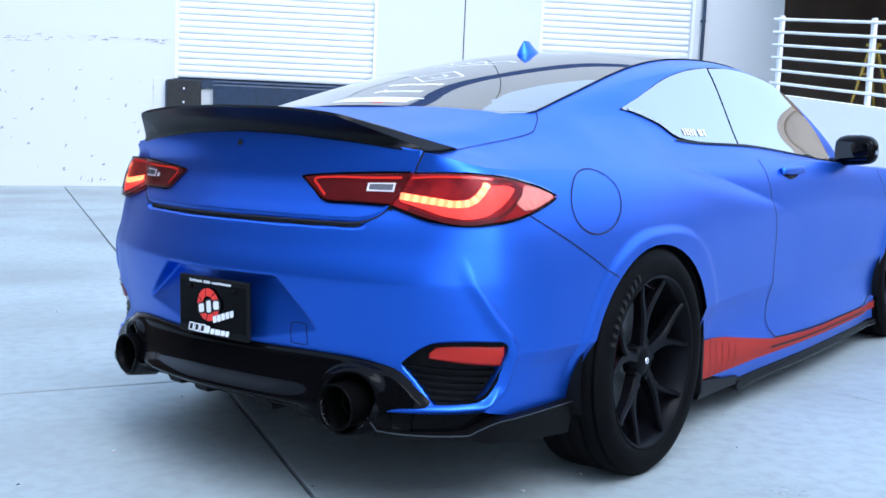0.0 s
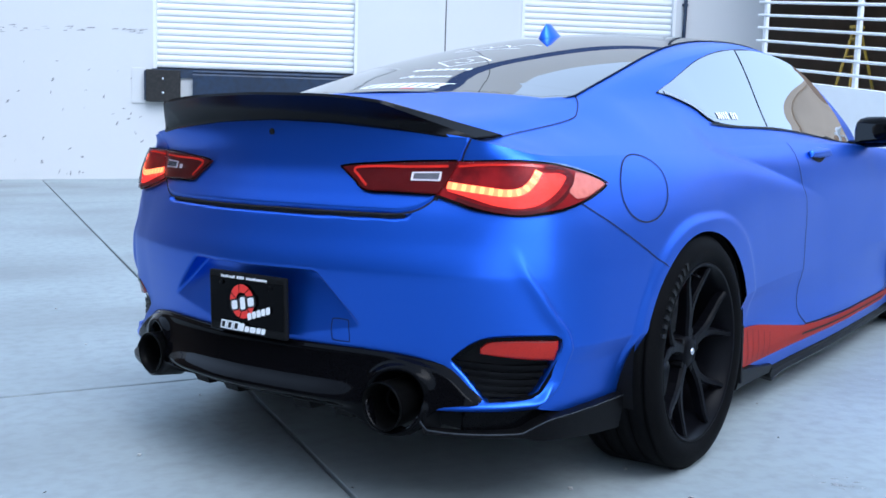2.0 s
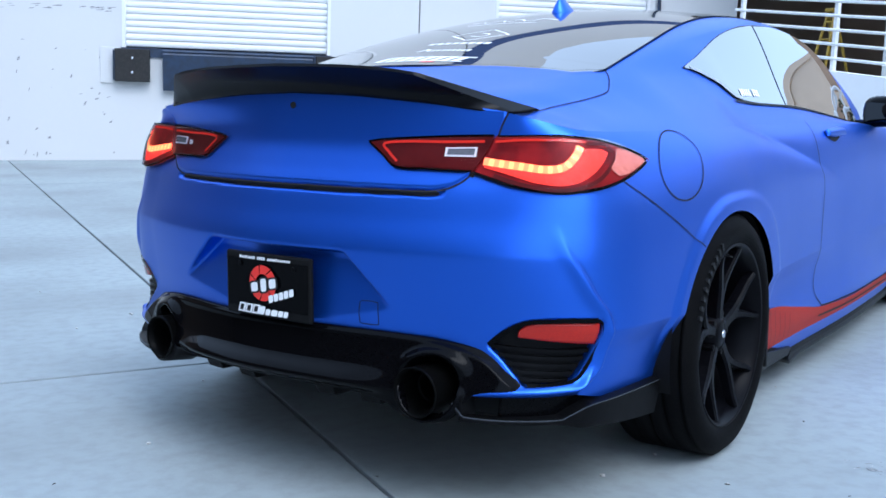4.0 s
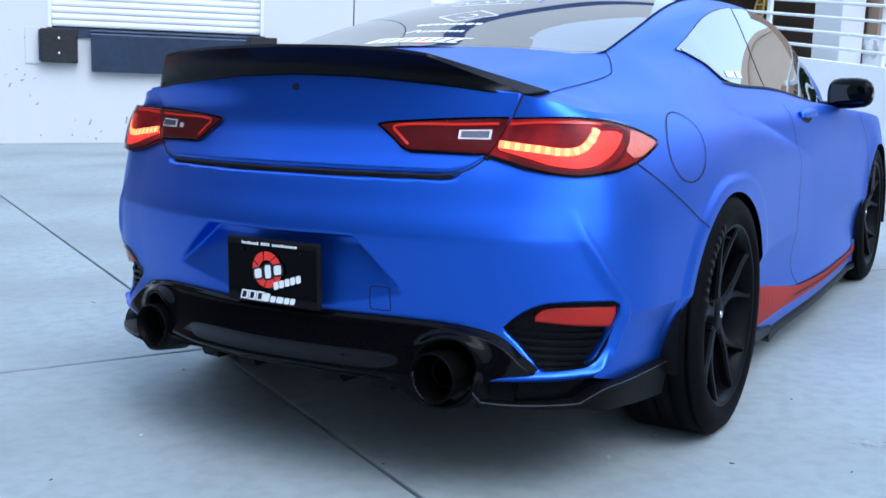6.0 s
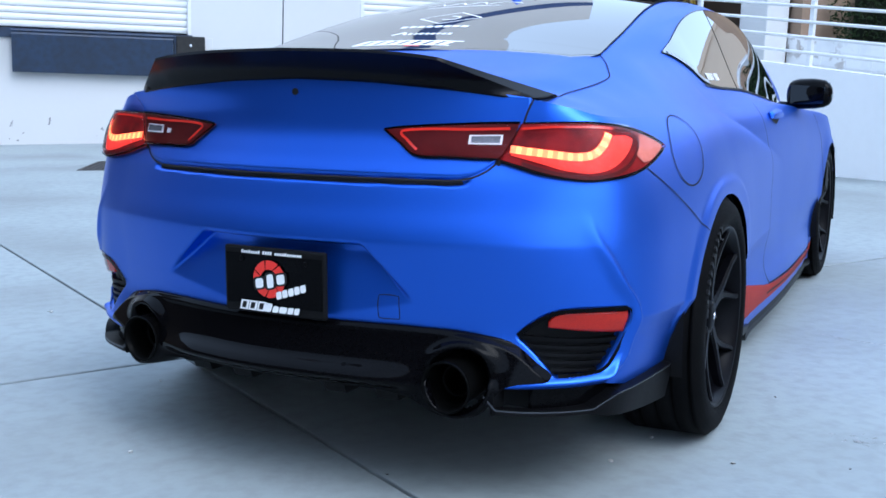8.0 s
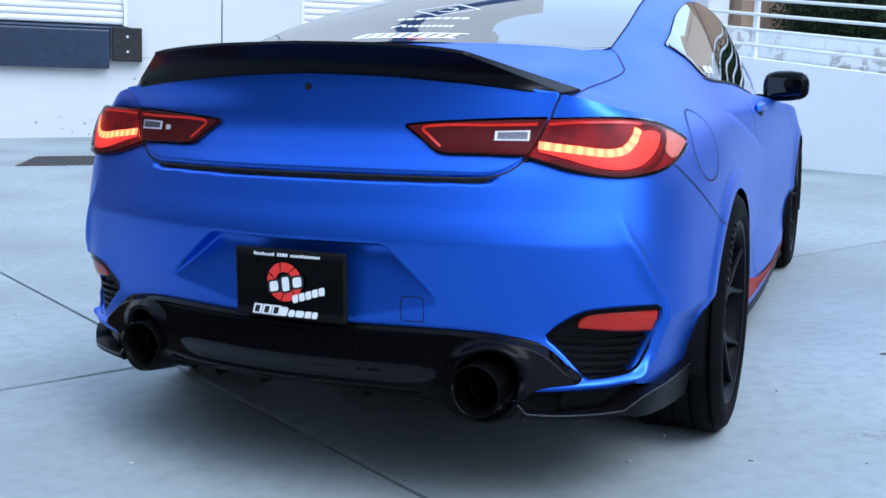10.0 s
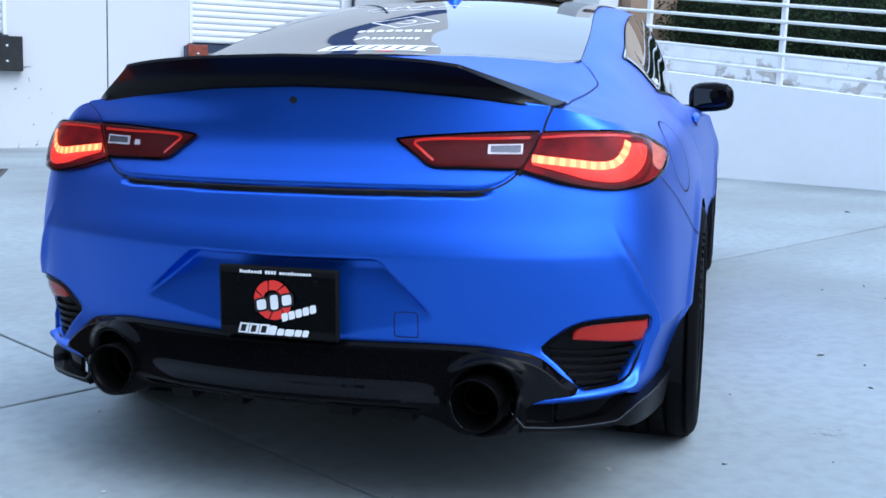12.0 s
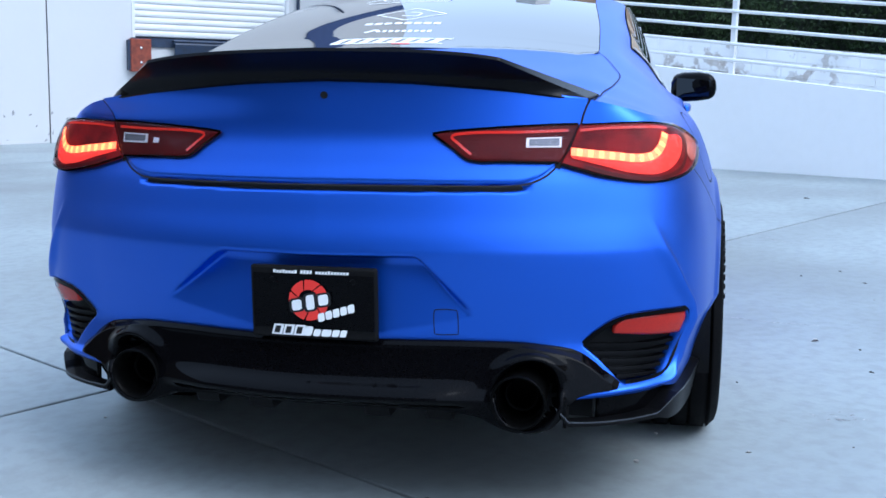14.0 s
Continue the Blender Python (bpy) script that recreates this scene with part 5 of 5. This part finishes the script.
dock_bumper(D1[0] - 0.10, D1[0] + 0.42, DOCK_RUBBER, "worn black rubber dock bumper with bolts")
dock_bumper(D1[1] - 0.23, D1[1] + 0.20, DOCK_RUBBER, "worn black rubber dock bumper with bolts")
dock_bumper(D2[0] - 0.06, D2[0] + 0.26, RUST, "rusty red dock bumper box")
dock_bumper(D2[1] - 0.2, D2[1] + 0.22, DOCK_RUBBER, "worn black rubber dock bumper with bolts")
mount = thing("wall_plate", "scratched white steel plate beside the dock bumper", "wall plate", DOCK.copy())
part("plate", box(D1[0] - 0.33, D1[0] - 0.06, -0.02, -0.002, DOCK_Z - 0.55, DOCK_Z, 0.004), WALL, mount)
mount2 = thing("wall_plate", "thin steel frame plate beside the dock bumper", "wall plate", DOCK.copy())
part("plate", box(D1[1] + 0.2, D1[1] + 0.33, -0.015, -0.002, DOCK_Z - 0.45, DOCK_Z - 0.03, 0.004), WALL, mount2)
pipe = thing("downpipe", "thin dark wall pipe beside the shutter", "pipe", DOCK.copy())
part("pipe_run", tube([(D2[1] + 0.14, -0.06, 1.9), (D2[1] + 0.14, -0.06, 6.5)], 0.03), DOCK_STEEL, pipe, smooth=True)
for h in (2.0, 3.0):
    part("pipe_clip", blocks((D2[1] + 0.10, D2[1] + 0.18, -0.07, 0.0, h, h + 0.04)), DOCK_STEEL, pipe)

# ramp: a low wall that falls away, with a railing on it
RAMP_FALL = -0.085
ramp = thing("wall_ramp", "white painted concrete ramp wall", "wall", RAMP.copy(), kind="structure")


def ramp_top(s):
    return 1.07 + 0.02 * -4.6 + RAMP_FALL * (s + 4.62)


def slope_box(s0, s1, y0, y1, zf0, zf1):
    v = [(s, y, z(s)) for z in (zf0, zf1) for y in (y0, y1) for s in (s0, s1)]
    return v, [(0, 2, 3, 1), (4, 5, 7, 6), (0, 1, 5, 4), (2, 6, 7, 3), (0, 4, 6, 2), (1, 3, 7, 5)]


part("wall_face", slope_box(-9.3, 7.5, 0, 0.2, lambda s: -1.0, ramp_top), RAMP_WHITE, ramp)
part("ramp_deck", slope_box(-9.3, 7.5, 0.2, 2.6, lambda s: -1.0, lambda s: ramp_top(s) - 0.15), CONCRETE, ramp)
railing = thing("railing", "white painted steel pipe railing on the ramp wall", "railing", RAMP.copy())
for k in range(-2, 8):
    s = -5.48 + 1.68 * k
    part("post", blocks((s - 0.025, s + 0.025, 0.07, 0.12, ramp_top(s) - 0.02, ramp_top(s) + 1.02)), RAIL_PAINT, railing)
for k in range(6):
    h = 0.145 + 0.165 * k
    ends = np.array([(s, 0.06, ramp_top(s) + h) for s in (-8.95, 7.4)])
    part("rail", tube(ends, 0.019, 10), RAIL_PAINT, railing, smooth=True)

# painted block wall behind the ramp
block_wall = thing("wall_block", "white painted block wall with peeling paint", "wall", RAMP.copy(), kind="structure")
BW_Y = 2.6


def bw_top(s):
    return 1.53 + 0.02 * -6.2 - 0.075 * (s + 6.17)


part("mortar", slope_box(-7.9, 7.5, BW_Y + 0.01, BW_Y + 0.18, lambda s: -1.0, lambda s: bw_top(s) - 0.01), BLOCK, block_wall)
rng = random.Random(9)


def block_mesh(mat, n):
    fall = -0.075
    x0, x1, y0, y1, z0, z1, e = 0.0015, 0.3985, -0.006, 0.1, 0.0015, 0.1885, 0.003
    v = [(x, y0 + (e if edge else 0), z + fall * x) for edge, (xa, xb, za, zb) in ((0, (x0 + e, x1 - e, z0 + e, z1 - e)), (1, (x0, x1, z0, z1))) for x, z in ((xa, za), (xb, za), (xb, zb), (xa, zb))]
    v += [(x, y1, z + fall * x) for x, z in ((x0, z0), (x1, z0), (x1, z1), (x0, z1))]
    f = [(0, 1, 2, 3)] + [(4 + i, 4 + (i + 1) % 4, (i + 1) % 4, i) for i in range(4)] + [(8 + i, 8 + (i + 1) % 4, 4 + (i + 1) % 4, 4 + i) for i in range(4)]
    return mesh_of("block", v, f, mat, smooth=False)


painted, bare = block_mesh(BLOCK, 0), block_mesh(BARE, 1)
for r in range(6):
    for c in range(28):
        s = -7.9 + 0.4 * c + (0.2 if r % 2 else 0)
        peel = rng.random() < (0.05 if r in (2, 3) and -6.2 < s < -2.5 else 0.0)
        part("block", bare if peel else painted, BLOCK, block_wall, at=pose(s, BW_Y + rng.uniform(-0.003, 0.003), bw_top(s) - 0.19 * (r + 1)))

# column at the end of the covered bay, and the bay itself
column = thing("bay_column", "white square concrete column", "column", RAMP.copy(), kind="structure")
part("shaft", box(-8.35, -7.86, 2.1, 2.55, -1, 6.0, 0.02), WALL, column)
bay = thing("covered_bay", "dark covered loading bay with brown walls", "bay", RAMP.copy(), kind="structure")
part("bay_back", blocks((-27, -7.9, 7.6, 7.8, -1, 5.2)), BAY_BROWN, bay)
part("bay_roof", blocks((-12.4, -7.8, 2.2, 8.0, 4.6, 5.2), (-27, -12.4, 4.0, 8.0, 4.6, 5.2)), BROWN, bay)
part("bay_side", blocks((-7.88, -7.7, 2.62, 7.8, -1, 5.2)), BAY_BROWN, bay)
part("bay_floor", blocks((-16.5, -7.8, 2.62, 7.8, -1, 0.9)), CONCRETE, bay)
part("bay_post", blocks((-11.2, -11.0, 6.6, 6.8, 0.9, 4.6), (-9.2, -9.05, 6.9, 7.1, 0.9, 4.6)), TAN, bay)

# step ladder in the bay
ladder = thing("step_ladder", "yellow fibreglass step ladder standing open", "ladder", RAMP @ pose(-9.35, 1.9, ramp_top(-9.3) - 0.17))
for sx in (-1, 1):
    for back in (0, 0.45):
        part("leg", tube([(sx * 0.15, back, 0), (sx * 0.06, 0.2, 0.9)], 0.022, 6), YELLOW, ladder)
for h in (0.25, 0.5, 0.75):
    part("rung", tube([(-0.15 + 0.1 * h, 0.22 * h, h), (0.15 - 0.1 * h, 0.22 * h, h)], 0.016, 6), YELLOW, ladder)
part("cap", box(-0.08, 0.08, 0.13, 0.27, 0.89, 0.94, 0.01), YELLOW, ladder)
sign = thing("wall_notice", "small white notice on the bay wall", "notice", RAMP @ pose(-10.15, 7.56, 2.75))
part("sheet", box(-0.16, 0.16, 0, 0.01, -0.12, 0.12), WHITE_VINYL, sign)

# hedge behind the block wall
hedge = thing("hedge", "dense dark green hedge behind the block wall", "hedge", RAMP.copy(), kind="stuff")
rs = np.random.RandomState(3)
nl = 40000
s_ = rs.uniform(-7.6, 7.0, nl)
zt = rs.uniform(0.6, 2.3, nl) + 0.12 * np.sin(s_ * 1.7)
yy = BW_Y + 0.55 + 0.22 * np.sin(s_ * 2.1) * np.sin(zt * 3.0) + 0.14 * np.sin(s_ * 7.3 + zt * 5) + rs.rand(nl) ** 2 * 0.5
pos = np.stack([s_, yy, zt], 1)
u = rs.normal(size=(nl, 3))
u /= np.linalg.norm(u, axis=1, keepdims=True)
w = np.cross(u, rs.normal(size=(nl, 3)))
w /= np.linalg.norm(w, axis=1, keepdims=True)
ln, wd = rs.uniform(0.022, 0.045, (nl, 1)), rs.uniform(0.010, 0.02, (nl, 1))
quad = np.stack([pos - u * ln, pos + w * wd, pos + u * ln, pos - w * wd], 1).reshape(-1, 3)
part("leaves", (quad, np.arange(nl * 4).reshape(-1, 4)), LEAF, hedge)
part("thicket", blocks((-7.6, 7.5, BW_Y + 1.0, BW_Y + 2.0, -1, 2.2)), material("hedge_core", (0.008, 0.014, 0.006), rough=0.9, patch=0.4, patch_scale=3), hedge)

# tan building across the road, met only in the windows
block_far = thing("far_building", "tan rendered warehouse beyond the ramp", "building", RAMP @ pose(6.0, 24.0, 0))
part("wall", blocks((-36, 10, 0, 10, -1, 8.4)), TAN, block_far)
part("parapet", blocks((-36.1, 10.1, -0.1, 0.2, 8.2, 8.6)), TAN, block_far)

# plain wall closing the yard behind: unseen, added to darken the tail's reflections
back_far = thing("wall_behind", "unseen plain brown wall added behind to darken reflections", "wall", LEVEL @ pose(0, -9.0, 0, 0, 0, -12), kind="structure")
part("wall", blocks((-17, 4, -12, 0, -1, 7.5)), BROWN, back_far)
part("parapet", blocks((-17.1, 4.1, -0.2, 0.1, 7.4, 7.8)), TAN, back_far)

# unseen wall added to the right; shapes light on the flank and side glass
side_far = thing("wall_side", "unseen plain tan wall added beside the yard for reflections", "wall", LEVEL @ pose(12.0, 0, 0, 0, 0, -8), kind="structure")
part("wall", blocks((0, 8, -3, 20, -1, 7.0)), TAN, side_far)

# added out of view: blocks sky light from the left bumper corner
left_far = thing("wall_left", "unseen plain brown wall added left to darken the bumper corner", "wall", LEVEL @ pose(-13.0, -12.0, 0, 0, 0, 0), kind="structure")
part("wall", blocks((-6, 0, -3, 13.5, -1, 7.0)), BROWN, left_far)

# drain grate in front of the dock
grate = thing("drain_grate", "rusty iron drain grate set in the paving", "drain grate", LEVEL @ pose(-7.1, 7.45, 0.0, 0, 0, 33))
part("grate_frame", blocks((-0.45, 0.45, -0.62, -0.58, -0.01, 0.008), (-0.45, 0.45, 0.58, 0.62, -0.01, 0.008), (-0.49, -0.45, -0.62, 0.62, -0.01, 0.008), (0.45, 0.49, -0.62, 0.62, -0.01, 0.008)), IRON, grate)
for k in range(14):
    x = -0.41 + 0.063 * k
    part("bar", blocks((x - 0.012, x + 0.012, -0.58, 0.58, -0.01, 0.006)), IRON, grate)
part("pit", blocks((-0.45, 0.45, -0.58, 0.58, -0.006, 0.002)), GAP, grate)

# loose pebbles
rng = random.Random(2)
bm = bmesh.new()
bmesh.ops.create_icosphere(bm, subdivisions=1, radius=0.006)
for v in bm.verts:
    v.co *= 1 + rng.uniform(-0.25, 0.25)
pebble_me = bpy.data.meshes.new("pebble")
bm.to_mesh(pebble_me)
bm.free()
pebble_me.materials.append(PEBBLE)
for k, (x, y, size) in enumerate([(0.761, 0.729, 1.2), (0.714, 0.486, 1.3), (1.014, 0.62, 0.9), (1.35, 1.944, 1.6), (-2.026, 1.2, 1.4)] + [(rng.uniform(-3, 3.5), rng.uniform(-0.3, 6), rng.uniform(0.5, 1.1)) for _ in range(36)]):
    tagged(part("pebble", pebble_me, PEBBLE, None, at=LEVEL @ pose(x, y, 0.003 * size, 0, 0, k * 40) @ Matrix.Diagonal((size, size, size * 0.7, 1))), "small pale pebble lying on the paving", "pebble", "pebbles")

# dark chips and leaf scraps lying about
chip_me = mesh_of("chip", [(-0.012, -0.003, 0), (0.0, -0.006, 0), (0.013, -0.001, 0), (0.010, 0.004, 0), (-0.009, 0.005, 0), (-0.004, 0.0, 0.004), (0.006, 0.0, 0.003)], [(0, 1, 6, 5), (1, 2, 6), (2, 3, 6), (3, 4, 5, 6), (4, 0, 5), (0, 4, 3, 2, 1)], IRON, smooth=False)
for k, (x, y, size) in enumerate([(1.861, 6.765, 2.2), (1.445, 3.306, 1.0), (1.657, 3.473, 1.1), (1.728, 3.161, 1.0), (1.347, 1.934, 1.5), (1.495, 1.826, 0.9), (1.483, 1.514, 1.0), (1.014, 0.617, 0.7), (1.302, 0.714, 0.5), (1.021, 1.304, 0.6), (0.219, 0.136, 0.5), (-2.042, 1.21, 0.9), (-0.44, -0.391, 0.6)]):
    tagged(part("chip", chip_me, IRON, None, at=LEVEL @ pose(x, y, 0.0015, 0, 0, k * 53) @ Matrix.Diagonal((size, size, size, 1))), "small dark scrap lying on the paving", "debris", "scraps on the paving")
# a scraped spot and hairline cracks in the paving
rng = random.Random(12)
marks = []
for k in range(34):
    x, y = 1.315 + rng.gauss(0, 0.035), 0.968 + rng.gauss(0, 0.028)
    a, ln, wd = rng.gauss(0.35, 0.5), rng.uniform(0.004, 0.015), rng.uniform(0.001, 0.0025)
    c, d = math.cos(a), math.sin(a)
    marks.append(([(x - ln * c, y - ln * d, 0.0012), (x + wd * d, y - wd * c, 0.0012), (x + ln * c, y + ln * d, 0.0012), (x - wd * d, y + wd * c, 0.0012)], [(0, 1, 2, 3)]))
tagged(part("paving_scrape", weld(*marks), SCUFF, ground), kind="stuff")
for path in ([(0.996, 4.748), (1.341, 4.673), (1.474, 4.413), (1.958, 4.173)], [(1.045, 2.297), (1.203, 2.233), (1.4, 2.21)], [(-3.3, 3.6), (-2.6, 4.3), (-2.5, 5.0), (-1.9, 5.7)]):
    line = spline(path, 60) + np.c_[[rng.gauss(0, 0.006) for _ in range(60)], [rng.gauss(0, 0.006) for _ in range(60)]]
    side_ = np.gradient(line, axis=0)
    side_ = np.c_[-side_[:, 1], side_[:, 0]] / np.linalg.norm(side_, axis=1, keepdims=True) * 0.0022
    part("crack", grid(np.stack([np.c_[line - side_, np.full(60, 0.001)], np.c_[line + side_, np.full(60, 0.001)]], 1), flip=True), SCUFF, ground)
